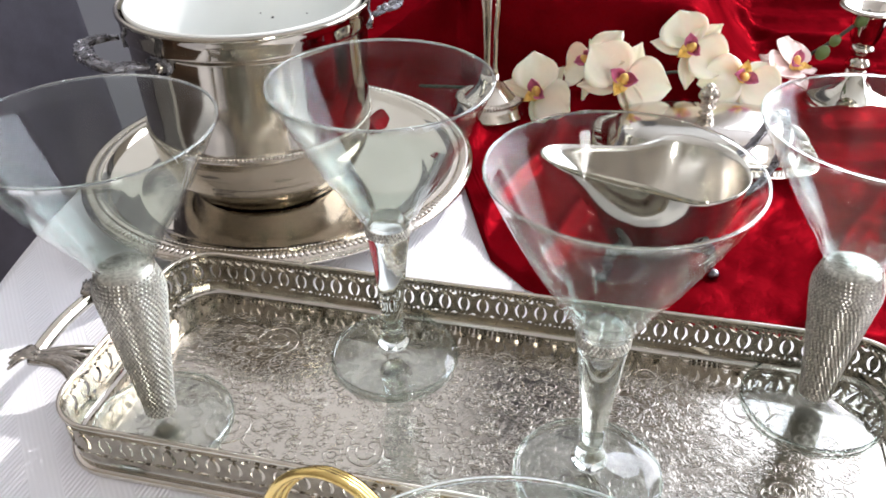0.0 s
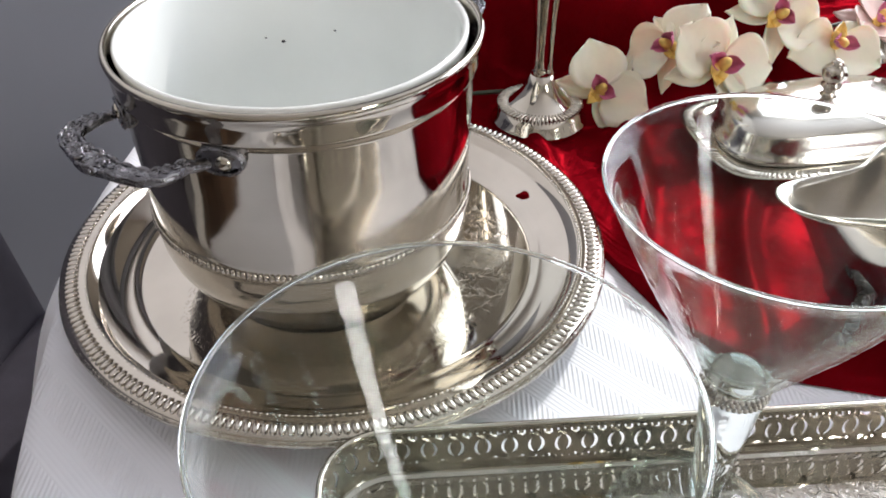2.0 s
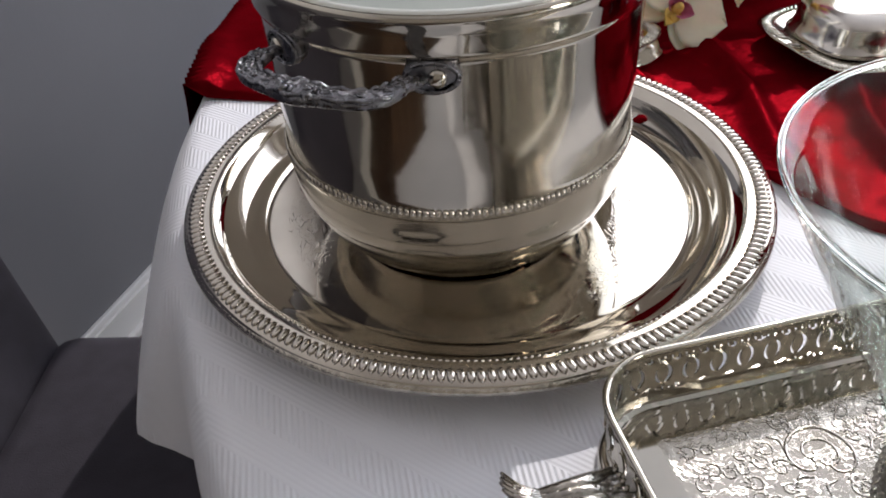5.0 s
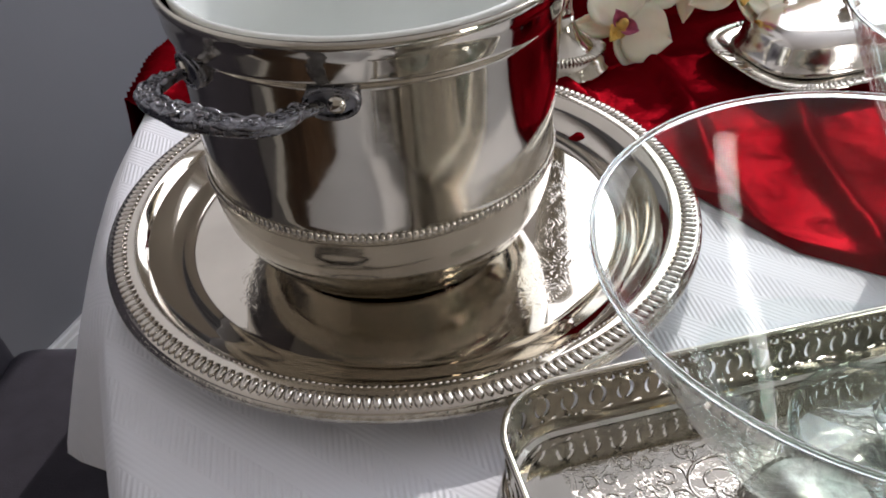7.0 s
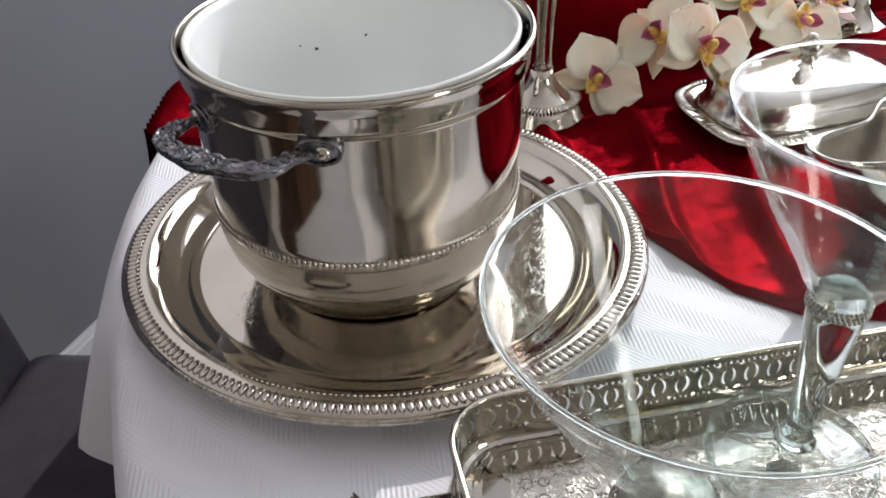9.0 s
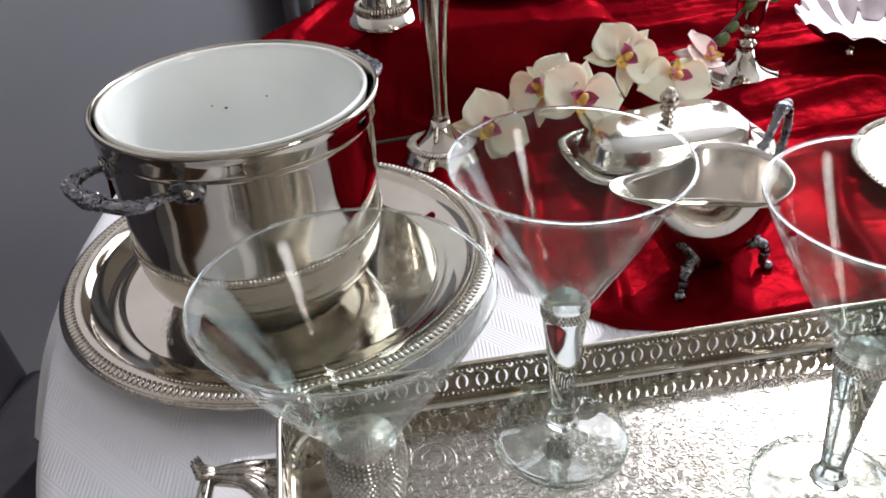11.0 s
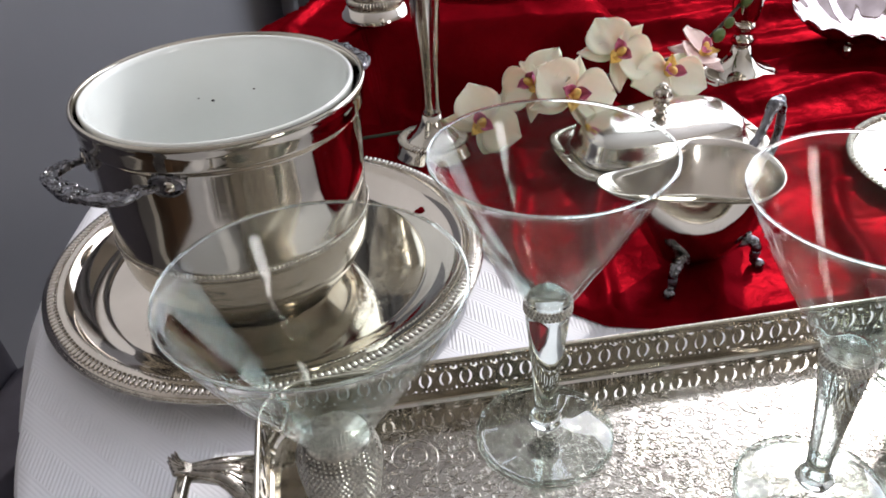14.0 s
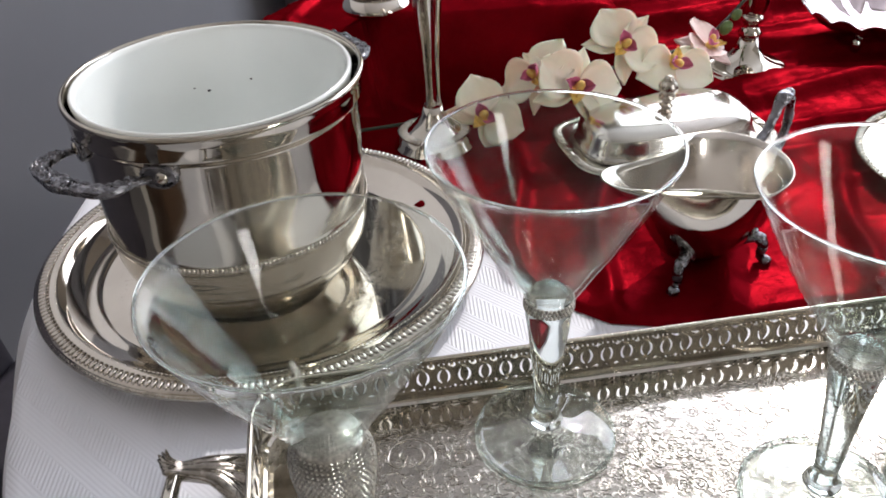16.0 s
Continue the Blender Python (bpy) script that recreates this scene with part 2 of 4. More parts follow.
def lathe(profile, seg=64, wave=None, bm=None, closed=False):
    """Turned body; wave(angle, r, z, i) may shift a point."""
    bm = bm or bmesh.new()
    rings = []
    for i, (r, z) in enumerate(profile):
        if r < 1e-5:
            rings.append([bm.verts.new((0, 0, z))])
            continue
        ring = []
        for k in range(seg):
            a = 2 * math.pi * k / seg
            rr, zz = wave(a, r, z, i) if wave else (r, z)
            ring.append(bm.verts.new((rr * math.cos(a), rr * math.sin(a), zz)))
        rings.append(ring)
    pairs = list(zip(rings, rings[1:])) + ([(rings[-1], rings[0])] if closed else [])
    for a, b in pairs:
        for k in range(seg):
            k2 = (k + 1) % seg
            if len(a) == 1 and len(b) == 1:
                continue
            if len(a) == 1:
                bm.faces.new((a[0], b[k], b[k2]))
            elif len(b) == 1:
                bm.faces.new((a[k], b[0], a[k2]))
            else:
                bm.faces.new((a[k], b[k], b[k2], a[k2]))
    return bm


def spline(points, n):
    """Catmull-Rom through points, n samples a span."""
    pts = [Vector(p) for p in points]
    pts = [pts[0] * 2 - pts[1]] + pts + [pts[-1] * 2 - pts[-2]]
    out = []
    for i in range(1, len(pts) - 2):
        a, b, c, d = pts[i - 1:i + 3]
        for k in range(n):
            t = k / n
            out.append(0.5 * (2 * b + (c - a) * t + (2 * a - 5 * b + 4 * c - d) * t * t + (3 * b - a - 3 * c + d) * t ** 3))
    out.append(pts[-2])
    return out


def tube(points, radius, seg=12, bm=None, flat=1.0, up=Vector((0, 0, 1)), lumps=None):
    """A swept rod. radius: a number or a function of 0..1; flat: height over width."""
    bm = bm or bmesh.new()
    rings, n = [], len(points)
    for i, p in enumerate(points):
        d = (points[min(i + 1, n - 1)] - points[max(i - 1, 0)]).normalized()
        side = d.cross(up)
        side = side.normalized() if side.length > 1e-4 else Vector((1, 0, 0))
        top = side.cross(d).normalized()
        f = i / (n - 1)
        r = radius(f) if callable(radius) else radius
        ring = []
        for k in range(seg):
            a = 2 * math.pi * k / seg
            q = 1 + (lumps(f, a) if lumps else 0)
            ring.append(bm.verts.new(p + side * (r * q * math.cos(a)) + top * (r * q * flat * math.sin(a))))
        rings.append(ring)
    for a, b in zip(rings, rings[1:]):
        for k in range(seg):
            bm.faces.new((a[k], a[(k + 1) % seg], b[(k + 1) % seg], b[k]))
    for ring in (rings[0], rings[-1]):
        bm.faces.new(ring)
    return bm


def blob(bm, m, seg=8, rings=5):
    """A small rounded bead, shaped by the matrix m."""
    vs = [[bm.verts.new(m @ Vector((math.sin(math.pi * j / rings) * math.cos(2 * math.pi * k / seg), math.sin(math.pi * j / rings) * math.sin(2 * math.pi * k / seg), math.cos(math.pi * j / rings)))) for k in range(seg)] for j in range(1, rings)]
    t, b = bm.verts.new(m @ Vector((0, 0, 1))), bm.verts.new(m @ Vector((0, 0, -1)))
    for k in range(seg):
        k2 = (k + 1) % seg
        bm.faces.new((t, vs[0][k], vs[0][k2]))
        bm.faces.new((b, vs[-1][k2], vs[-1][k]))
        for u, v in zip(vs, vs[1:]):
            bm.faces.new((u[k], v[k], v[k2], u[k2]))
    return bm


def trs(x, y, z, sx, sy, sz, rz=0.0, rx=0.0, ry=0.0):
    return pose(x, y, z, rx, ry, rz) @ Matrix.Diagonal((sx, sy, sz, 1))


def block(bm, m, bevel=0.0, seg=3):
    """A box of unit size under m, with rounded edges."""
    made = bmesh.ops.create_cube(bm, size=1.0, matrix=m)["verts"]
    if bevel:
        edges = list({e for v in made for e in v.link_edges})
        bmesh.ops.bevel(bm, geom=edges, offset=bevel, segments=seg, affect="EDGES", profile=0.5)
    return bm


def cord_ring(radius, z, count, length, width, height, slant=25.0):
    """A gadrooned border: slanted beads round a circle."""
    bm = bmesh.new()
    for k in range(count):
        a = 2 * math.pi * k / count
        blob(bm, pose(radius * math.cos(a), radius * math.sin(a), z, 0, 0, math.degrees(a) + slant) @ Matrix.Diagonal((length, width, height, 1)), 7, 4)
    return bm


def smooth01(x):
    x = max(0.0, min(1.0, x))
    return x * x * (3 - 2 * x)


# ---- the room ----
def wall_slab(name, a, b, z0, z1, thick, material, label, side):
    """An upright slab from a to b; side: the way its thickness goes."""
    bm = bmesh.new()
    lo = [a, b, b + side * thick, a + side * thick]
    vs = [bm.verts.new((p.x, p.y, z)) for z in (z0, z1) for p in lo]
    for f in ((0, 1, 2, 3), (7, 6, 5, 4), (0, 4, 5, 1), (1, 5, 6, 2), (2, 6, 7, 3), (3, 7, 4, 0)):
        bm.faces.new([vs[i] for i in f])
    return tagged(part(name, bm, material, smooth=False), label, "wall", kind="structure")


WALL_Q, FAR_Q, BACK_S = -1.403, 2.6, -2.6
DADO = 0.46
wall_slab("wall_upper", room(BACK_S, WALL_Q), room(WIN_S + 0.12, WALL_Q), DADO, CEIL, 0.12, CEILING, "plain white painted upper wall", -Q_DIR)
wall_slab("wall_grey", room(BACK_S, WALL_Q), room(WIN_S + 0.12, WALL_Q), FLOOR, DADO, 0.12, WALL, "plain grey painted wall with faint roller texture", -Q_DIR)
wall_slab("wall_rear", room(BACK_S, WALL_Q), room(BACK_S, FAR_Q), FLOOR, CEIL, 0.12, ROOM_WALL, "plain cream painted wall", -S_DIR)


def wall_with_window(name, a, b, along, side, lo, hi, z0, z1, window):
    """Four slabs round one opening, with a white frame in it."""
    length = (b - a).length
    bm = bmesh.new()
    for l0, l1, h0, h1 in ((0, lo, FLOOR, CEIL), (hi, length, FLOOR, CEIL), (lo, hi, FLOOR, z0), (lo, hi, z1, CEIL)):
        p, q = a + along * l0, a + along * l1
        vs = [bm.verts.new((c.x, c.y, z)) for z in (h0, h1) for c in (p, q, q + side * 0.12, p + side * 0.12)]
        for f in ((0, 1, 2, 3), (7, 6, 5, 4), (0, 4, 5, 1), (1, 5, 6, 2), (2, 6, 7, 3), (3, 7, 4, 0)):
            bm.faces.new([vs[i] for i in f])
    tagged(part(name, bm, ROOM_WALL, smooth=False), "cream painted wall with a large window", "wall", kind="structure")
    w = thing(window, pose(0, 0, 0), "white painted window frame without curtains", "window", kind="structure")
    for l0, l1, h0, h1 in ((lo, lo + 0.05, z0, z1), (hi - 0.05, hi, z0, z1), (lo + 0.05, hi - 0.05, z0, z0 + 0.05), (lo + 0.05, hi - 0.05, z1 - 0.05, z1)):
        bm = bmesh.new()
        c = a + along * ((l0 + l1) / 2) + side * 0.08
        block(bm, Matrix.Translation((c.x, c.y, (h0 + h1) / 2)) @ pose(0, 0, 0, 0, 0, math.degrees(math.atan2(along.y, along.x))) @ Matrix.Diagonal((l1 - l0, 0.05, h1 - h0, 1)), 0.004, 1)
        part("window_frame", bm, WHITE_TRIM, w, smooth=False)


wall_with_window("wall_window", room(WIN_S, WALL_Q), room(WIN_S, FAR_Q), Q_DIR, S_DIR, 0.46, 3.16, -0.34, 1.86, "window_1")
wall_with_window("wall_right", room(BACK_S, FAR_Q), room(WIN_S, FAR_Q), S_DIR, Q_DIR, 1.75, 2.35, -0.55, 1.45, "window_2")
bm = bmesh.new()
block(bm, Matrix.Translation(room((BACK_S + WIN_S) / 2, (WALL_Q + FAR_Q) / 2, CEIL + 0.05)) @ pose(0, 0, 0, 0, 0, math.degrees(math.atan2(0.692, 0.722))) @ Matrix.Diagonal((WIN_S - BACK_S + 0.3, FAR_Q - WALL_Q + 0.3, 0.1, 1)))
tagged(part("ceiling", bm, CEILING, smooth=False), "plain white painted ceiling", "ceiling", kind="structure")
floor_rot = pose(0, 0, 0, 0, 0, math.degrees(math.atan2(0.692, 0.722)))
bm = bmesh.new()
block(bm, Matrix.Translation(room((BACK_S + WIN_S) / 2, (WALL_Q + FAR_Q) / 2, FLOOR - 0.06)) @ floor_rot @ Matrix.Diagonal((WIN_S - BACK_S + 0.3, FAR_Q - WALL_Q + 0.3, 0.1, 1)))
floor = tagged(part("floor", bm, DARK_WOOD, smooth=False), "brown wooden plank floor", "floor", kind="structure")
bm = bmesh.new()
base_c = room((BACK_S + WIN_S) / 2, WALL_Q + 0.008, FLOOR + 0.035)
block(bm, Matrix.Translation(base_c) @ floor_rot @ Matrix.Diagonal((WIN_S - BACK_S, 0.016, 0.07, 1)))
block(bm, Matrix.Translation(base_c + Vector((0, 0, 0.041)) - Q_DIR * 0.002) @ floor_rot @ Matrix.Diagonal((WIN_S - BACK_S, 0.011, 0.014, 1)), 0.003, 2)
block(bm, Matrix.Translation(base_c + Q_DIR * 0.013 - Vector((0, 0, 0.027))) @ floor_rot @ Matrix.Diagonal((WIN_S - BACK_S, 0.012, 0.016, 1)), 0.004, 2)
tagged(part("baseboard", bm, WHITE_TRIM, smooth=False), "white painted moulded baseboard", "baseboard", kind="structure")

# curtain with hanging cords at the window end of the grey wall
bm = bmesh.new()
cols = []
for k in range(90):
    f = k / 89
    s = 1.50 + 0.42 * f
    q = WALL_Q + 0.07 + 0.022 * math.sin(f * 26) + 0.01 * math.sin(f * 61)
    cols.append([bm.verts.new(room(s, q, z)) for z in (FLOOR + 0.02, 0.4, CEIL - 0.06)])
for a, b in zip(cols, cols[1:]):
    for j in range(2):
        bm.faces.new((a[j], b[j], b[j + 1], a[j + 1]))
bmesh.ops.solidify(bm, geom=bm.faces[:], thickness=0.003)
curtain = thing("curtain", pose(0, 0, 0), "plain grey curtain hanging in soft folds beside the wall", "curtain")
part("fabric", bm, CURTAIN, curtain)
for s in (1.66, 1.70, 1.745):
    p = [room(s + 0.004 * math.sin(z * 7 + s * 90), WALL_Q + 0.125, z) for z in np.linspace(CEIL - 0.1, FLOOR + 0.25, 24)]
    part("cord", tube(p, 0.006, 6), CORD, curtain, "thin dark hanging cord")

# ---- table, cloths ----
TABLE_C, TABLE_R = Vector((0.67, 0.50, 0)), 1.0
table = thing("round_table", Matrix.Translation((TABLE_C.x, TABLE_C.y, FLOOR)), "large round dining table hidden under white tablecloth", "table")
part("tabletop", lathe([(0, 0.715), (0.96, 0.715), (0.985, 0.722), (0.992, 0.733), (0.985, 0.743), (0.96, 0.746), (0, 0.746)], 96), DARK_WOOD, table)
part("pedestal", lathe([(0.30, 0.0), (0.30, 0.03), (0.10, 0.08), (0.07, 0.3), (0.09, 0.6), (0.2, 0.715)], 32), DARK_WOOD, table)


def hem_depth(a):
    """How far the cloth hangs at the angle a round the table."""
    return 0.112 + 0.02 * smooth01((math.degrees(a) - 168.5) / 4) + 0.004 * math.sin(a * 9)


def hem_flare(a):
    """How far its hem swings out: one full fold at the corner, soft ones elsewhere."""
    d = math.degrees(a)
    fold = 0.050 * smooth01((d - 150) / 12) * (1 - smooth01((d - 168.3) / 2.6))
    return max(fold, 0.012 + 0.008 * math.sin(a * 23 + 1.0) + 0.005 * math.sin(a * 41))


bm = bmesh.new()
SEG = 720
rings = []
for i, (kind, f) in enumerate([("top", v) for v in (0.0001, 0.3, 0.6, 0.85, 0.94, 0.98, 0.992, 1.0)] + [("fall", v) for v in (0.06, 0.15, 0.3, 0.5, 0.7, 0.85, 0.96, 1.0)]):
    ring = []
    for k in range(SEG):
        a = 2 * math.pi * k / SEG
        if kind == "top":
            r, z = TABLE_R * f, -0.0015 * max(0, (f - 0.97) / 0.03) ** 2
        else:
            d = hem_depth(a) * f
            r = TABLE_R + 0.006 * min(1, f * 6) + hem_flare(a) * f ** 0.8
            z = -0.0015 - d
        ring.append(bm.verts.new((r * math.cos(a), r * math.sin(a), z)))
    rings.append(ring)
for a, b in zip(rings, rings[1:]):
    for k in range(SEG):
        bm.faces.new((a[k], b[k], b[(k + 1) % SEG], a[(k + 1) % SEG]))
bm.faces.new(rings[0])
tagged(part("tablecloth", bm, DAMASK, at=Matrix.Translation(TABLE_C)), "white damask tablecloth with woven diagonal stripes over the table", "tablecloth")

# red velvet laid over the table and up over a low riser
RISE = 0.098


def velvet_height(x, y):
    f = (x - 0.045) * 0.34 + (y - 0.872) * 0.94          # behind the riser's front
    g = (x + 0.05) * 0.72 - (y - 0.90) * 0.69            # inside its slanting end
    e = 0.30 - x + 0.25 * (y - 0.85)                     # inside its other end
    lift = smooth01(f / 0.028) * smooth01((g + 0.10) / 0.17) * smooth01(e / 0.10 + 0.5)
    n = noise.noise(Vector((x * 6, y * 6, 0.3)))
    folds = 0.016 * max(0, math.sin((x * 0.35 + y) * 46 + 5 * n)) ** 3 * smooth01((x - 0.10) / 0.25) * smooth01((y - 0.55) / 0.2)
    folds += 0.009 * max(0, math.sin((x * 1.0 - y * 0.55) * 58 + 4 * n)) ** 4 * (1 - smooth01((x - 0.25) / 0.2))
    folds += 0.0065 * max(0, math.sin((x * 0.22 + y) * 128 + 4.5 * n + 2.0 * math.sin(x * 9))) ** 2 * smooth01((x - 0.28) / 0.12)
    folds += 0.0015 * noise.noise(Vector((x * 30, y * 30, 2.0))) + 0.0012 * noise.noise(Vector((x * 75, y * 75, 4.0)))
    calm = 1 - 0.75 * smooth01(lift * 2)
    return 0.0035 + RISE * lift + max(0.0, folds + 0.002) * calm


EDGE = [(-0.42, 0.98), (-0.25, 0.905), (-0.12, 0.80), (-0.02, 0.70), (0.024, 0.645), (0.032, 0.585), (0.040, 0.535), (0.065, 0.495), (0.12, 0.462), (0.30, 0.425), (0.6, 0.36), (1.1, 0.26), (1.6, 0.2)]


def velvet_near(x):
    for (x0, y0), (x1, y1) in zip(EDGE, EDGE[1:]):
        if x0 <= x <= x1:
            return y0 + (y1 - y0) * (x - x0) / (x1 - x0)
    return EDGE[-1][1]


bm = bmesh.new()
cols = []
xs = [-0.33 + 0.0035 * i for i in range(300)] + [0.72 + 0.03 * i for i in range(28)]
vv = [(j / 239) ** 1.25 for j in range(240)]
for x in xs:
    y0 = velvet_near(x)
    col = []
    for v in vv:
        y = y0 + (1.42 - y0) * v
        d = (Vector((x, y, 0)) - TABLE_C)
        over = d.length - TABLE_R
        z = velvet_height(x, y)
        px, py = x, y
        if over > 0:      # it falls over the table's edge
            q = TABLE_C + d.normalized() * (TABLE_R + 0.012 + min(over, 0.25) * 0.10)
            px, py, z = q.x, q.y, z * math.exp(-over * 12) - min(over, 0.22) * 0.9
        edge = smooth01(v / 0.012)
        col.append(bm.verts.new((px, py, z * edge + (1 - edge) * 0.0012 if over <= 0 else z)))
    cols.append(col)
for a, b in zip(cols, cols[1:]):
    for j in range(len(vv) - 1):
        bm.faces.new((a[j], b[j], b[j + 1], a[j + 1]))
tagged(part("velvet_cloth", bm, VELVET), "crumpled red velvet cloth draped over tablecloth and low riser", "cloth")


# ---- chair ----
def upholstered_chair(at):
    c = thing("dining_chair", at, "charcoal upholstered dining chair tucked under the table", "chair")
    bm = bmesh.new()
    block(bm, trs(0.235, 0, 0.385, 0.45, 0.48, 0.10), 0.03, 4)
    part("seat", bm, CHAIR_CLOTH, c)
    bm = bmesh.new()
    block(bm, pose(-0.045, 0, 0.66, 0, -7, 0) @ Matrix.Diagonal((0.075, 0.48, 0.62, 1)), 0.032, 5)
    for v in bm.verts:
        w = (v.co.z - 0.5) / 0.5
        v.co.y *= 1 - 0.10 * max(0, w) ** 2
    part("backrest", bm, CHAIR_CLOTH, c)
    for x, y in ((0.03, 0.2), (0.03, -0.2), (0.42, 0.2), (0.42, -0.2)):
        part("leg", lathe([(0.0, 0.0), (0.014, 0.0), (0.021, 0.335), (0.0, 0.335)], 10), DARK_WOOD, c, at=pose(x, y, 0))
    return c


upholstered_chair(pose(-0.55, 0.90, FLOOR, 0, 0, -28.6))


# ---- round tray, ice pail and its liner ----
TRAY_C = Vector((-0.138, 0.669, 0))
rt = thing("round_tray", Matrix.Translation(TRAY_C), "round silver tray with gadrooned rim and engraved floor", "tray")
part("dish", lathe([(0, 0.003), (0.118, 0.003), (0.130, 0.006), (0.146, 0.0185), (0.166, 0.0185), (0.1685, 0.0205), (0.1665, 0.0235), (0.1535, 0.0245), (0.1510, 0.0235), (0.1475, 0.0190), (0.1405, 0.0130), (0.1345, 0.0100), (0.1295, 0.0092), (0.1270, 0.0084), (0.1250, 0.0078), (0.1240, 0.0073), (0.1232, 0.0072), (0.1215, 0.0072), (0.09, 0.0072), (0.06, 0.0072), (0, 0.0072)], 144), ROUND_FLOOR, rt)
part("rope_rim", cord_ring(0.1612, 0.0240, 226, 0.0050, 0.0023, 0.0019, 9), PLATE_SILVER, rt, "gadrooned rope border")["kind"] = "stuff"
part("bead_line", cord_ring(0.1528, 0.0241, 300, 0.0009, 0.0010, 0.0008, 0), PLATE_SILVER, rt)["kind"] = "stuff"
part("outer_line", lathe([(0.1672, 0.0222), (0.1690, 0.0210), (0.1694, 0.0190), (0.1680, 0.0178), (0.1665, 0.0180)], 144), WORN_SILVER, rt)

POT_C = Vector((-0.150, 0.665, 0.0076))
pot = thing("ice_pail", Matrix.Translation(POT_C), "silver two-handled ice pail standing on the round tray", "ice pail")
part("body", lathe([(0, 0.0), (0.0645, 0.0), (0.0665, 0.0010), (0.0690, 0.0040), (0.0745, 0.0095), (0.0815, 0.0185), (0.0870, 0.0290), (0.0884, 0.0325), (0.0892, 0.0335), (0.0914, 0.0420), (0.0926, 0.0510), (0.0930, 0.0560), (0.0934, 0.0585), (0.0926, 0.0640), (0.0924, 0.0665), (0.0928, 0.080), (0.0940, 0.108), (0.0950, 0.1375), (0.0955, 0.1398), (0.0974, 0.1416), (0.0980, 0.1440), (0.0982, 0.1510), (0.0988, 0.1545), (0.1000, 0.1568), (0.1002, 0.1590), (0.0993, 0.1605), (0.0978, 0.1607), (0.0966, 0.1592), (0.0960, 0.150), (0.094, 0.13), (0.0905, 0.06), (0.082, 0.03), (0.06, 0.006), (0, 0.006)], 128), PAIL_SILVER, pot)
part("rope_band", cord_ring(0.0934, 0.0612, 190, 0.0011, 0.0019, 0.0029, 0), WORN_SILVER, pot, "fine rope band round the foot")["kind"] = "stuff"


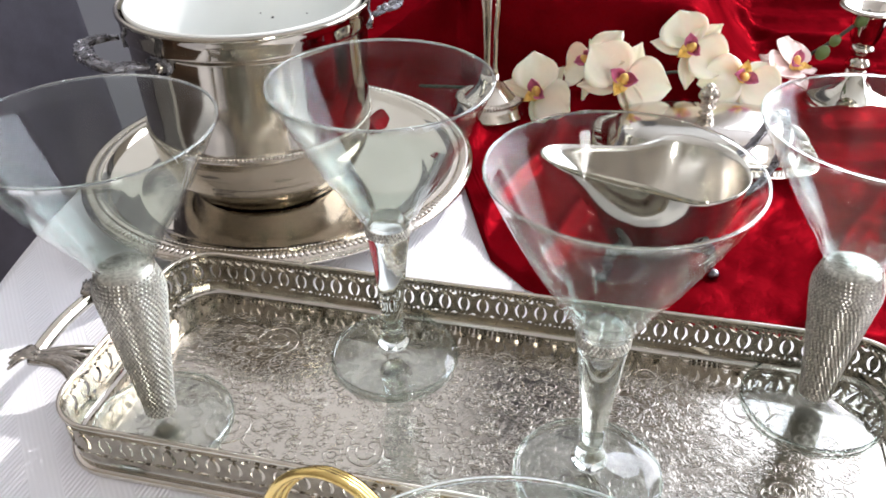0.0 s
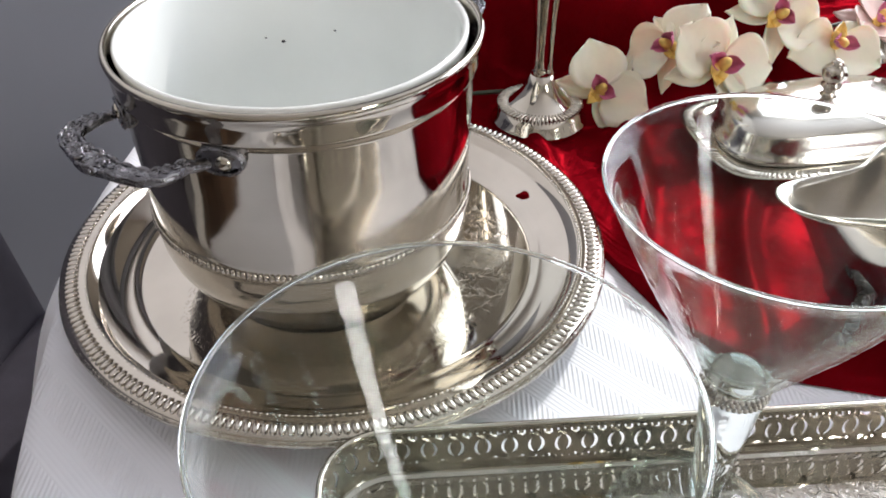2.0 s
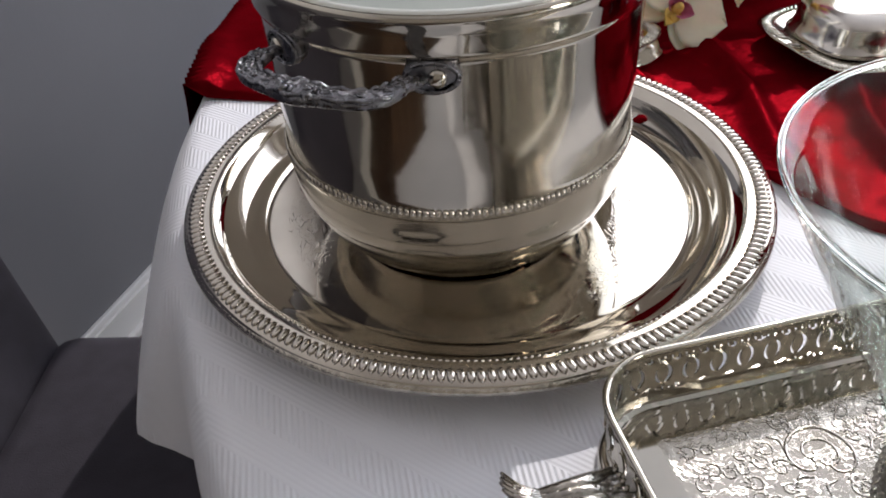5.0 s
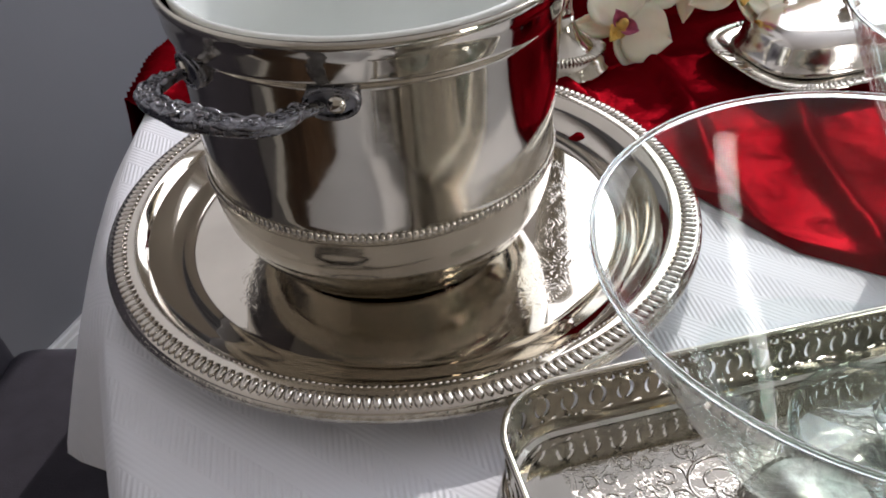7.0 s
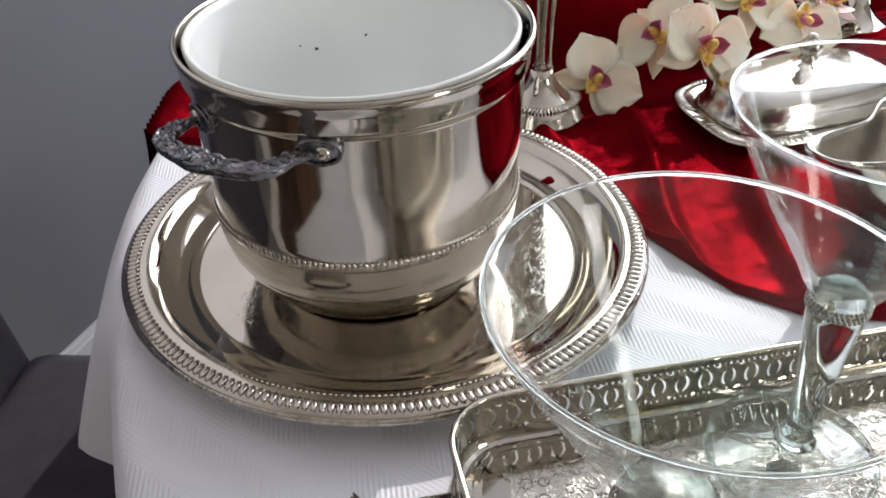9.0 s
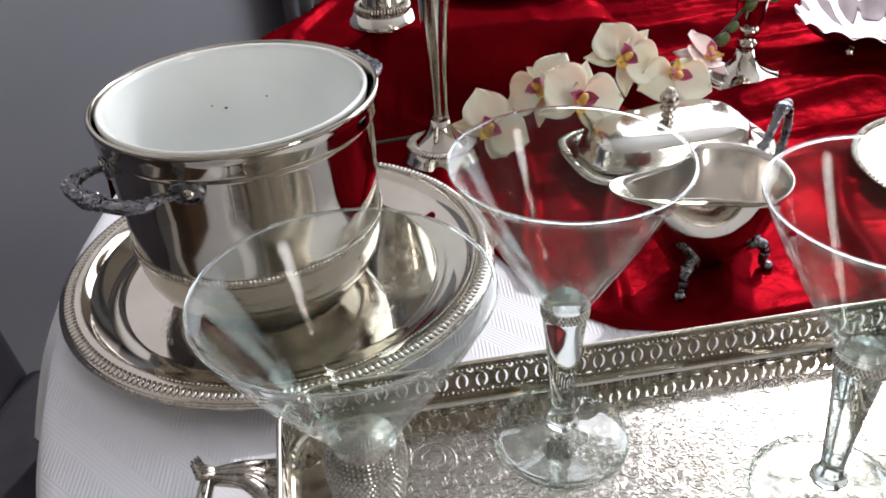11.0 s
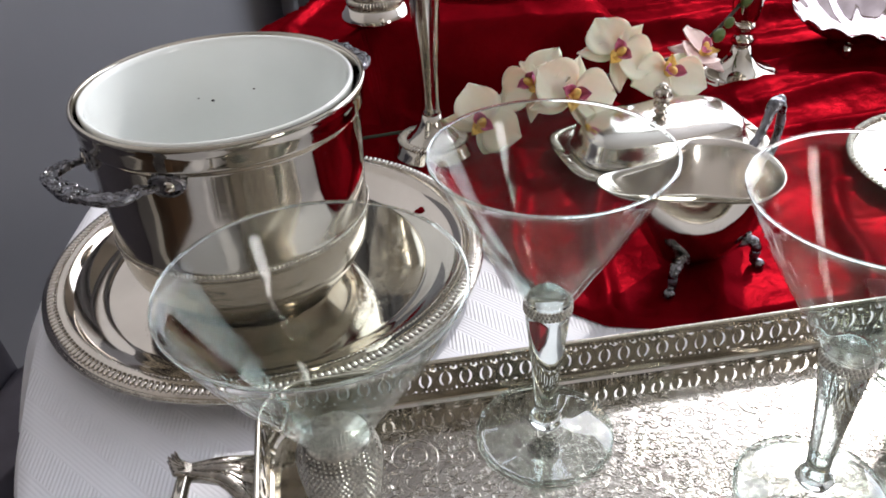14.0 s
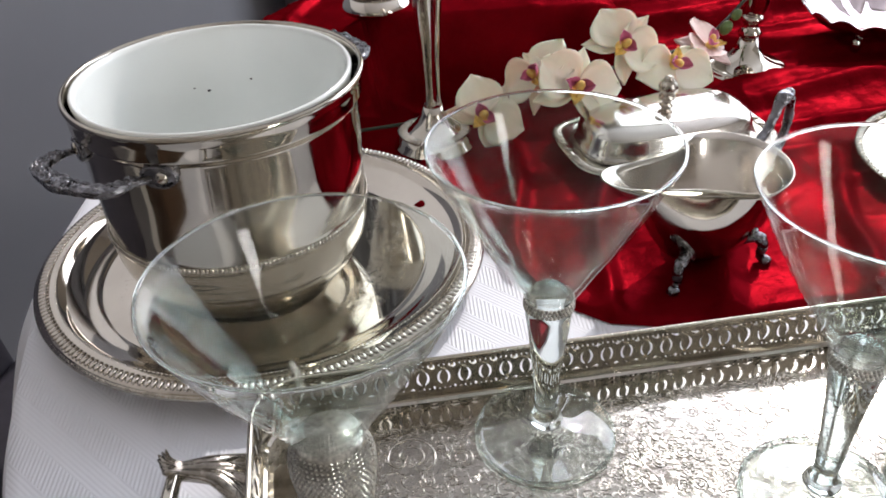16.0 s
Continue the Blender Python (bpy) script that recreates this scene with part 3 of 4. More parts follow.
def pail_handle(turn):
    """A cast strap handle: flat bar, raised edges, a leafy boss in its middle, two riveted plates."""
    half = [(0.0950, -0.0365, 0.0015), (0.1010, -0.0360, 0.0025), (0.1065, -0.0345, 0.0035), (0.1130, -0.0340, 0.0035), (0.1190, -0.0318, 0.0035), (0.1240, -0.0265, 0.0038), (0.1272, -0.0180, 0.0042), (0.1290, -0.0090, 0.0046)]
    pts = spline(half + [(0.1300, 0.0, 0.0048)] + [(x, -y, z) for x, y, z in half[::-1]], 10)
    wide = lambda f: 0.0036 + 0.0016 * smooth01((0.5 - abs(f - 0.5)) / 0.28) + 0.0016 * math.exp(-((f - 0.5) / 0.06) ** 2)
    h = part("handle", tube(pts, wide, 16, flat=0.62, lumps=lambda f, a: 0.05 * math.sin(f * 120) * max(0, math.sin(a))), OLD_SILVER, pot, "tarnished cast scroll handle", at=pose(0, 0, 0.1335, 0, 0, turn))
    n = len(pts)
    rng = random.Random(11)
    for q in (-1, 1):
        edge = []
        for k in range(12, n - 12):
            d = (pts[k + 1] - pts[k - 1]).normalized()
            side = d.cross(Vector((0, 0, 1))).normalized()
            f = k / (n - 1)
            edge.append(pts[k] + side * (q * wide(f) * 0.86) + Vector((0, 0, wide(f) * 0.42 + 0.0004 * math.sin(f * 95 + q))))
        part("edge_bead", tube(edge, lambda f: 0.0011 + 0.0002 * math.sin(f * 80), 7), OLD_SILVER, h, "raised cast edge")
    bm = bmesh.new()
    for k in range(14, n - 14, 4):
        f = k / (n - 1)
        p, d = pts[k], (pts[k + 1] - pts[k - 1]).normalized()
        side = d.cross(Vector((0, 0, 1))).normalized()
        turnq = 1 if (k // 4) % 2 else -1
        curl = [p + Vector((0, 0, wide(f) * 0.58)) + d * (0.0024 * (1 - v * 0.75) * math.cos(4.6 * v * turnq)) + side * (0.0024 * (1 - v * 0.75) * math.sin(4.6 * v * turnq)) for v in np.linspace(0, 1, 9)]
        tube(curl, lambda v: 0.0008 - 0.0002 * v, 5, bm=bm)
    for k in range(16):
        a = rng.uniform(0, 6.28)
        p = pts[n // 2] + Vector((rng.uniform(-0.004, 0.006), rng.uniform(-0.010, 0.010), rng.uniform(0.001, 0.0042)))
        blob(bm, Matrix.Translation(p) @ pose(0, 0, 0, rng.uniform(-20, 20), 0, math.degrees(a)) @ Matrix.Diagonal((0.0028, 0.0012, 0.0015, 1)), 7, 5)
    tagged(part("scroll_ornament", bm, OLD_SILVER, h), "cast leaf scrolls along the handle", kind="stuff")
    for s in (-1, 1):
        a = s * radians(23)
        bm = bmesh.new()
        blob(bm, pose(0.0948 * math.cos(a), 0.0948 * math.sin(a), 0.0, 0, 0, math.degrees(a)) @ Matrix.Diagonal((0.0034, 0.0125, 0.0078, 1)), 22, 12)
        m = part("mount", bm, OLD_SILVER, h, "rounded mounting plate")
        ring = [Vector((0.0977 * math.cos(a + 0.118 * math.cos(v)), 0.0977 * math.sin(a + 0.118 * math.cos(v)), 0.0066 * math.sin(v))) for v in np.linspace(0, 2 * math.pi, 33)]
        part("plate_edge", tube(ring, 0.0010, 6), OLD_SILVER, h)
        bm = bmesh.new()
        a2 = s * radians(24.5)
        blob(bm, pose(0.0982 * math.cos(a2), 0.0982 * math.sin(a2), 0.0, 0, 0, math.degrees(a2)) @ Matrix.Diagonal((0.0024, 0.0042, 0.0042, 1)), 16, 10)
        part("rivet", bm, SILVER, h)


pail_handle(214.5)
pail_handle(34.5)
liner = lathe([(0, 0.0065), (0.05, 0.0065), (0.078, 0.03), (0.0880, 0.10), (0.0915, 0.150), (0.0930, 0.1570), (0.0930, 0.1596), (0.0917, 0.1606), (0.0900, 0.1597), (0.0890, 0.1560), (0.0868, 0.10), (0.076, 0.035), (0.050, 0.0105), (0, 0.0095)], 112)
li = tagged(part("porcelain_liner", liner, PORCELAIN, at=Matrix.Translation(POT_C + Vector((-0.001, 0.0, 0)))), "white porcelain liner bowl sitting inside the ice pail", "bowl")
for a, z, s in ((88, 0.112, 0.0016), (95, 0.116, 0.0009), (66, 0.118, 0.0010)):
    bm = bmesh.new()
    blob(bm, trs(0.0874 * math.cos(radians(a)), 0.0874 * math.sin(radians(a)), z, s, s, s * 0.6), 6, 4)
    part("speck", bm, CORD, li, "tiny dark speck")

# ---- rectangular gallery tray ----
GT_ROT = -13.35
gt = thing("gallery_tray", pose(0.031, 0.358, 0.0, 0, 0, GT_ROT), "rectangular silver gallery tray with pierced sides, chased floor and handles", "tray")
HX, HY, CR = 0.2375, 0.0855, 0.030
FLOOR_Z, WALL_TOP = 0.0085, 0.040


def rounded_path(hx, hy, cr, n=10):
    """Points round a rectangle with round corners, from the middle of its near side."""
    pts = []
    for cx, cy, a0 in ((hx - cr, -hy + cr, -90), (hx - cr, hy - cr, 0), (-hx + cr, hy - cr, 90), (-hx + cr, -hy + cr, 180)):
        for k in range(n + 1):
            a = radians(a0 + 90 * k / n)
            pts.append((cx + cr * math.cos(a), cy + cr * math.sin(a)))
    return pts


bm = bmesh.new()
shells = []
for ins, z in ((0.0045, 0.003), (0.0020, 0.0045), (0.0012, 0.0095), (0.0018, 0.0112), (0.0026, 0.0100), (0.0045, 0.0090), (0.0080, FLOOR_Z), (0.0125, FLOOR_Z - 0.0002)):
    shells.append([bm.verts.new((x, y, z)) for x, y in rounded_path(HX - ins, HY - ins, CR - ins * 0.6)])
for a, b in zip(shells, shells[1:]):
    for k in range(len(a)):
        bm.faces.new((a[k], a[(k + 1) % len(a)], b[(k + 1) % len(a)], b[k]))
bm.faces.new(shells[-1])
bm.faces.new(shells[0])
part("tray_floor", bm, TRAY_FLOOR, gt, "chased scrollwork floor", smooth=False)


def curl(bm, c, size, face, hand, width):
    """One C-scroll lying on the tray floor: an arc that winds up at both ends."""
    pts = []
    for k in range(31):
        v = k / 15 - 1
        wind = abs(v) ** 1.6
        r = size * (1 - 0.78 * wind)
        a = face + hand * (2.1 * v + 3.0 * v * wind)
        mid = Vector((math.cos(face), math.sin(face), 0)) * (-0.35 * size * wind)
        off = Vector((-math.sin(face), math.cos(face), 0)) * (hand * v * 0.55 * size)
        pts.append(Vector((c[0], c[1], FLOOR_Z)) + mid + off + Vector((math.cos(a), math.sin(a), 0)) * r)
    tube(pts, lambda f: width * (0.6 + 0.7 * math.sin(math.pi * f)), 6, bm=bm, flat=0.55)


def leaf_stroke(bm, c, size, face, bend, width):
    d, n = Vector((math.cos(face), math.sin(face), 0)), Vector((-math.sin(face), math.cos(face), 0))
    p = Vector((c[0], c[1], FLOOR_Z))
    tube(spline([p, p + d * size * 0.5 + n * bend * size * 0.3, p + d * size], 4), lambda f: width * (0.3 + math.sin(math.pi * (0.08 + 0.84 * f))), 6, bm=bm, flat=0.5)


def chased_scrolls():
    """Scrolls and leaf strokes over the floor, mirrored about its middle."""
    rng = random.Random(5)
    bm = bmesh.new()
    placed = [(0.150, 0.040, 0.017), (0.150, -0.040, 0.017), (0.064, 0.042, 0.013), (0.064, -0.042, 0.013)]
    motifs = [(x, y, r, (1.9 if y > 0 else -1.9), 1) for x, y, r in placed]
    tries = 0
    while tries < 2600:
        tries += 1
        r = rng.choice((0.0085, 0.0065, 0.0050, 0.0038, 0.0030))
        x, y = rng.uniform(0.0, 0.207), rng.uniform(-0.060, 0.060)
        if all((x - a) ** 2 + (y - b) ** 2 > (0.92 * (r + q)) ** 2 for a, b, q in placed):
            placed.append((x, y, r))
            motifs.append((x, y, r, rng.uniform(0, 6.28), rng.choice((-1, 1))))
    for x, y, r, a, hand in motifs:
        for m in (1, -1):
            face = a if m > 0 else math.pi - a
            width = 0.00030 + 0.022 * r
            curl(bm, (m * x, y), r * 0.80, face, hand * m, width)
            if r > 0.0045:
                curl(bm, (m * x, y), r * 0.42, face + 0.5 * m, -hand * m, width * 0.8)
            for k in range(3 if r < 0.006 else 6):
                b = a + 2.3 + k * 0.62
                b = b if m > 0 else math.pi - b
                leaf_stroke(bm, (m * x + r * 0.85 * math.cos(b), y + r * 0.85 * math.sin(b)), r * 0.5, b + 0.7 * m * hand, m * hand, width * 0.9)
    return bm


tagged(part("chased_scrollwork", chased_scrolls(), CHASING, gt), "fine chased scrolls on the tray floor", kind="stuff")


def along_path(pts):
    """Length table of a closed path."""
    ps = [Vector((x, y, 0)) for x, y in pts]
    ps.append(ps[0])
    acc = [0.0]
    for a, b in zip(ps, ps[1:]):
        acc.append(acc[-1] + (b - a).length)
    return ps, acc


PATH_P, PATH_A = along_path(rounded_path(HX, HY, CR, 14))


def on_path(s):
    s = s % PATH_A[-1]
    for i in range(len(PATH_A) - 1):
        if s <= PATH_A[i + 1]:
            d = PATH_P[i + 1] - PATH_P[i]
            f = (s - PATH_A[i]) / max(1e-9, PATH_A[i + 1] - PATH_A[i])
            d.normalize()
            return PATH_P[i] + (PATH_P[i + 1] - PATH_P[i]) * f, Vector((d.y, -d.x, 0))
    return PATH_P[0], Vector((0, -1, 0))


UNITS = 96
PITCH = PATH_A[-1] / UNITS
Z_A, Z_B = 0.0110, WALL_TOP - 0.002


def gallery():
    """The pierced wall: in each unit an oval opening that a pointed leaf divides in two crescents, and rows of small slots."""
    bm = bmesh.new()

    def pt(s, z):
        p, n = on_path(s)
        return bm.verts.new(p + n * (0.0015 * ((z - Z_A) / (Z_B - Z_A)) - 0.0012) + Vector((0, 0, z)))
    zc, rz, rs = 0.0255, 0.0058, PITCH * 0.315
    zl, zh = zc - 0.0082, zc + 0.0082
    for u in range(UNITS):
        s0 = u * PITCH
        sc = s0 + PITCH / 2
        n = 16
        oval = [(sc + rs * math.sin(2 * math.pi * k / n), zc + rz * math.cos(2 * math.pi * k / n)) for k in range(n)]
        rect = []
        for k in range(n):
            dx, dz = math.sin(2 * math.pi * k / n), math.cos(2 * math.pi * k / n)
            q = max(abs(dx) / (PITCH / 2), abs(dz) / 0.0082)
            rect.append((sc + dx / q, zc + dz / q))
        ov, rc = [pt(*p) for p in oval], [pt(*p) for p in rect]
        for k in range(n):
            bm.faces.new((ov[k], ov[(k + 1) % n], rc[(k + 1) % n], rc[k]))
        half = [(0.16, 1.03), (0.46, 0.62), (0.64, 0.22), (0.64, -0.22), (0.46, -0.62), (0.16, -1.03)]
        leaf = [(sc + rs * dx, zc + rz * dz) for dx, dz in half] + [(sc - rs * dx, zc + rz * dz) for dx, dz in half[::-1]]
        bm.faces.new([pt(*p) for p in leaf])
        # slotted rows below and above, then plain bands
        for z0, z1 in ((zl - 0.0011, zl), (zh, zh + 0.0011)):
            for k in range(4):
                a = s0 + PITCH * k / 4
                bm.faces.new((pt(a, z0), pt(a + PITCH * 0.18, z0), pt(a + PITCH * 0.18, z1), pt(a, z1)))
        for z0, z1 in ((Z_A, zl - 0.0011), (zh + 0.0011, Z_B)):
            bm.faces.new((pt(s0, z0), pt(s0 + PITCH, z0), pt(s0 + PITCH, z1), pt(s0, z1)))
    bmesh.ops.remove_doubles(bm, verts=bm.verts[:], dist=0.00004)
    bmesh.ops.recalc_face_normals(bm, faces=bm.faces[:])
    bmesh.ops.solidify(bm, geom=bm.faces[:], thickness=0.0009)
    return bm


part("gallery", gallery(), GALLERY_SILVER, gt, "pierced gallery wall", smooth=False)
rail = [Vector((x, y, WALL_TOP - 0.001)) for x, y in rounded_path(HX + 0.0004, HY + 0.0004, CR, 12)]
part("top_rail", tube(rail + [rail[0]], 0.0016, 8), SILVER, gt)
foot = [Vector((x, y, 0.0035)) for x, y in rounded_path(HX - 0.001, HY - 0.001, CR, 12)]
part("foot_rail", tube(foot + [foot[0]], 0.0033, 8), PLATE_SILVER, gt)


def tray_handle(side):
    x0 = side * HX
    h = part("handle", tube(spline([(x0 + side * 0.042, -0.030, 0.030), (x0 + side * 0.043, -0.016, 0.031), (x0 + side * 0.0435, 0.0, 0.0315), (x0 + side * 0.043, 0.016, 0.031), (x0 + side * 0.042, 0.030, 0.030)], 8), 0.0040, 20, lumps=lambda f, a: 0.16 * math.cos(6 * a)), SILVER, gt, "reeded bar handle with leaf ends")
    for s in (-1, 1):
        bm = bmesh.new()
        rng = random.Random(3 + s + 5 * side)
        end, root = Vector((x0 + side * 0.043, s * 0.033, 0.031)), Vector((x0 + side * 0.002, s * 0.026, 0.024))
        tube(spline([end, end.lerp(root, 0.35) + Vector((0, 0, 0.001)), end.lerp(root, 0.7), root], 6), lambda f: 0.0052 + 0.0012 * f, 12, bm=bm, flat=0.7, lumps=lambda f, a: 0.12 * math.sin(7 * a))
        for k in range(11):                       # blades that fan out towards the tray
            u = k / 5 - 1
            tip = root + Vector((0.0, 0.017 * u, 0.016 * (1 - abs(u) * 0.7) * (0.3 + 0.7 * abs(u)) - 0.003))
            mid = end.lerp(root, 0.55) + Vector((0, 0.0065 * u, 0.004 + rng.uniform(-0.001, 0.002)))
            tube(spline([end + Vector((0, 0.002 * u, 0.002)), mid, tip + Vector((side * 0.004, 0, -0.002)), tip], 5), lambda f: 0.0004 + 0.0031 * math.sin(math.pi * min(1, 0.12 + f * 0.86)), 7, bm=bm, flat=0.7)
        for k in range(6):                        # and the short ones that curl out past the bar
            u = k / 2.5 - 1
            tip = end + Vector((side * (0.008 - 0.003 * abs(u)), s * 0.007 + 0.008 * u, 0.006 - 0.004 * abs(u)))
            tube(spline([end + Vector((-side * 0.008, 0.002 * u, 0.001)), end + Vector((side * 0.001, 0.004 * u, 0.004)), tip], 5), lambda f: 0.0005 + 0.0019 * math.sin(math.pi * (0.1 + 0.88 * f)), 6, bm=bm)
        part("acanthus_leaf", bm, LEAF_SILVER, h, "dark cast acanthus leaf end")


tray_handle(-1)
tray_handle(1)


# ---- martini glasses ----
def martini_glass(x, y, stem, rim=0.061, top=0.200, label="", neck=0.108, lean=0.0):
    z0 = FLOOR_Z + 0.0002
    g = thing("martini_glass", pose(x, y, z0), label, "glass", "martini glasses on the tray")
    H = top - z0
    nk = neck - z0
    out = [(0.0115, nk), (0.0150, nk + 0.0025), (0.0190, nk + 0.0085), (0.0238, nk + 0.0175)]
    for f in (0.12, 0.3, 0.5, 0.7, 0.87, 0.985):
        out.append((0.0238 + (rim - 0.0238) * (f + 0.05 * math.sin(math.pi * f)), nk + 0.0175 + (H - nk - 0.0175) * f))
    inn = [(r - 0.0014, z + 0.0004) for r, z in out[5:]]
    ripple = lambda a, r, z, i: (r * (1 + 0.004 * math.sin(3 * a + 90 * z)), z)
    b = part("bowl", lathe(out[5:] + [(rim - 0.0001, H - 0.0008), (rim - 0.0014, H - 0.0008)] + inn[::-1], 88, ripple), BOWL_GLASS, g, "clear flared glass bowl")
    part("rim", lathe([(rim + 0.0001, H - 0.0003), (rim - 0.0001, H + 0.0004), (rim - 0.0007, H + 0.0007), (rim - 0.0013, H + 0.0004), (rim - 0.0015, H - 0.0003), (rim - 0.0007, H - 0.0006)], 96, closed=True), SOLID_GLASS, b, "rounded glass lip")
    thick = [(r - 0.0016 - 0.0004 * k, z + 0.0006) for k, (r, z) in enumerate(out[5:2:-1])]
    swirl = lambda a, r, z, i: (r * (1 + 0.010 * math.sin(4 * a + 260 * z) + 0.005 * math.sin(9 * a - 400 * z)), z)
    bm = lathe([(0.0110, nk - 0.0005)] + out[:6], 72, swirl)
    lathe(thick + [(0.0178, nk + 0.0105), (0.0132, nk + 0.0066), (0.0100, nk + 0.0040)], 72, swirl, bm)
    part("bowl_base", bm, BASE_GLASS, b, "thick greenish glass bottom with faint swirls")
    part("foot", lathe([(0, 0.0), (0.036, 0.0002), (0.0400, 0.0008), (0.0408, 0.0018), (0.0400, 0.0028), (0.030, 0.0036), (0.018, 0.0050), (0.0095, 0.0078), (0.0, 0.0082)], 72, lambda a, r, z, i: (r, z + 0.0003 * math.sin(5 * a) * (r > 0.03))), FOOT_GLASS, g, "round clear glass foot")
    part("foot_edge", lathe([(0.0413, 0.0018), (0.0408, 0.0028), (0.0400, 0.0030), (0.0396, 0.0018), (0.0400, 0.0006), (0.0408, 0.0008)], 80, closed=True), SOLID_GLASS, g, "rounded edge of the foot")
    if stem == "clear":
        shaft = [(0, 0.0080), (0.0085, 0.0095), (0.0102, 0.0130), (0.0085, 0.0165), (0.0064, 0.0190), (0.0062, 0.0240), (0.0075, 0.045), (0.0098, 0.070), (0.0122, nk - 0.012), (0.0125, nk - 0.006), (0.0110, nk - 0.002)]
        facets = lambda a, r, z, i: (r * (1 + 0.035 * abs(math.sin(4 * a)) * (0.018 < z < nk - 0.005)), z)
        part("stem", lathe(shaft + [(0.0098, nk + 0.0012), (0.0090, nk + 0.0034), (0.0060, nk + 0.0048), (0.0, nk + 0.0054)], 48, facets), SOLID_GLASS, g, "tapered faceted clear glass stem")
        bm = bmesh.new()
        for row in range(3):
            for k in range(38):
                a = 2 * math.pi * (k + 0.5 * (row % 2)) / 38
                blob(bm, trs(0.0128 * math.cos(a), 0.0128 * math.sin(a), nk - 0.0068 + 0.0021 * row, 0.00115, 0.00115, 0.00115), 6, 4)
        part("bead_collar", bm, CRYSTAL, g, "ring of tiny silver beads")
    else:
        prof = lambda z: 0.0084 + 0.0098 * min(1, max(0, (z - 0.012) / (nk - 0.030))) ** 1.15 - 0.0030 * smooth01((z - nk + 0.012) / 0.012)
        part("stem", lathe([(0, 0.0082)] + [(prof(z) - 0.001, z) for z in np.linspace(0.0090, nk, 14)] + [(0, nk)], 24), CRYSTAL, g, "stem core")
        bm = bmesh.new()
        z = 0.0105
        row = 0
        while z < nk - 0.0005:
            r = prof(z)
            n = max(16, int(2 * math.pi * r / 0.00225))
            for k in range(n):
                a = 2 * math.pi * (k + 0.5 * (row % 2)) / n
                c = Vector((r * math.cos(a), r * math.sin(a), z))
                o = Vector((math.cos(a), math.sin(a), 0))
                t = Vector((-math.sin(a), math.cos(a), 0))
                s = 0.00105
                tip = bm.verts.new(c + o * s)
                ring = [bm.verts.new(c + t * (s * math.cos(q)) + Vector((0, 0, s * math.sin(q))) + o * (s * 0.35)) for q in (0.4, 1.45, 2.5, 3.54, 4.6, 5.64)]
                for i in range(6):
                    bm.faces.new((tip, ring[i], ring[(i + 1) % 6]))
            z += 0.0020
            row += 1
        part("rhinestone_wrap", bm, CRYSTAL, g, "rows of tiny sparkling rhinestones", smooth=False)["kind"] = "stuff"
    return g


CLEAR_LABEL = "clear martini glass with beaded collar and smooth glass stem"
STONE_LABEL = "clear martini glass with thick rhinestone-covered stem"
martini_glass(-0.163, 0.358, "stone", 0.0612, 0.203, STONE_LABEL, 0.121)
martini_glass(-0.0275, 0.4155, "clear", 0.0612, 0.200, CLEAR_LABEL, 0.112)
martini_glass(0.0837, 0.314, "clear", 0.0612, 0.200, CLEAR_LABEL, 0.112)
martini_glass(0.2265, 0.367, "stone", 0.0635, 0.195, STONE_LABEL, 0.111)


# ---- tall bud vase, short candlestick, vase and tray on the riser ----
def bud_vase(x, y):
    v = thing("bud_vase", pose(x, y, velvet_height(x, y) + 0.0005), "tall slender silver bud vase on the velvet", "vase")
    part("base", lathe([(0, 0), (0.037, 0), (0.0385, 0.002), (0.0375, 0.005), (0.0350, 0.0075), (0.0340, 0.011), (0.0300, 0.0155), (0.022, 0.021), (0.0155, 0.028), (0.0112, 0.036), (0.0092, 0.043), (0, 0.043)], 72), SILVER, v)
    part("fluted_ring", cord_ring(0.0285, 0.0178, 60, 0.0068, 0.0013, 0.0016, 0), WORN_SILVER, v)["kind"] = "stuff"
    part("body", lathe([(0, 0.042), (0.0088, 0.042), (0.0098, 0.0445), (0.0088, 0.047), (0.0082, 0.050), (0.0078, 0.058), (0.0082, 0.075), (0.0100, 0.10), (0.0125, 0.135), (0.0150, 0.170), (0.0180, 0.205), (0.0240, 0.228), (0.0235, 0.229), (0.017, 0.206), (0.013, 0.16), (0, 0.15)], 56), SILVER, v)


bud_vase(0.052, 0.793)


def short_candlestick(x, y):
    c = thing("candlestick", pose(x, y, velvet_height(x, y) + 0.0005), "short silver candlestick with stepped round foot", "candlestick")
    part("base", lathe([(0, 0), (0.044, 0), (0.0455, 0.002), (0.044, 0.004), (0.0425, 0.0045), (0.0425, 0.0065), (0.040, 0.008), (0.0385, 0.0085), (0.030, 0.011), (0.019, 0.018), (0.012, 0.028), (0.0085, 0.038), (0, 0.038)], 72), SILVER, c)
    part("stem", lathe([(0, 0.037), (0.008, 0.037), (0.0115, 0.040), (0.0125, 0.044), (0.0085, 0.048), (0.0070, 0.052), (0.0105, 0.056), (0.0115, 0.059), (0.0085, 0.063), (0, 0.063)], 40), SILVER, c)
    part("cup", lathe([(0, 0.062), (0.0090, 0.062), (0.0130, 0.067), (0.0150, 0.075), (0.0165, 0.090), (0.0175, 0.096), (0.0300, 0.099), (0.0310, 0.1005), (0.0295, 0.102), (0.0140, 0.1005), (0.0125, 0.085), (0, 0.083)], 48), SILVER, c)


short_candlestick(0.420, 0.805)


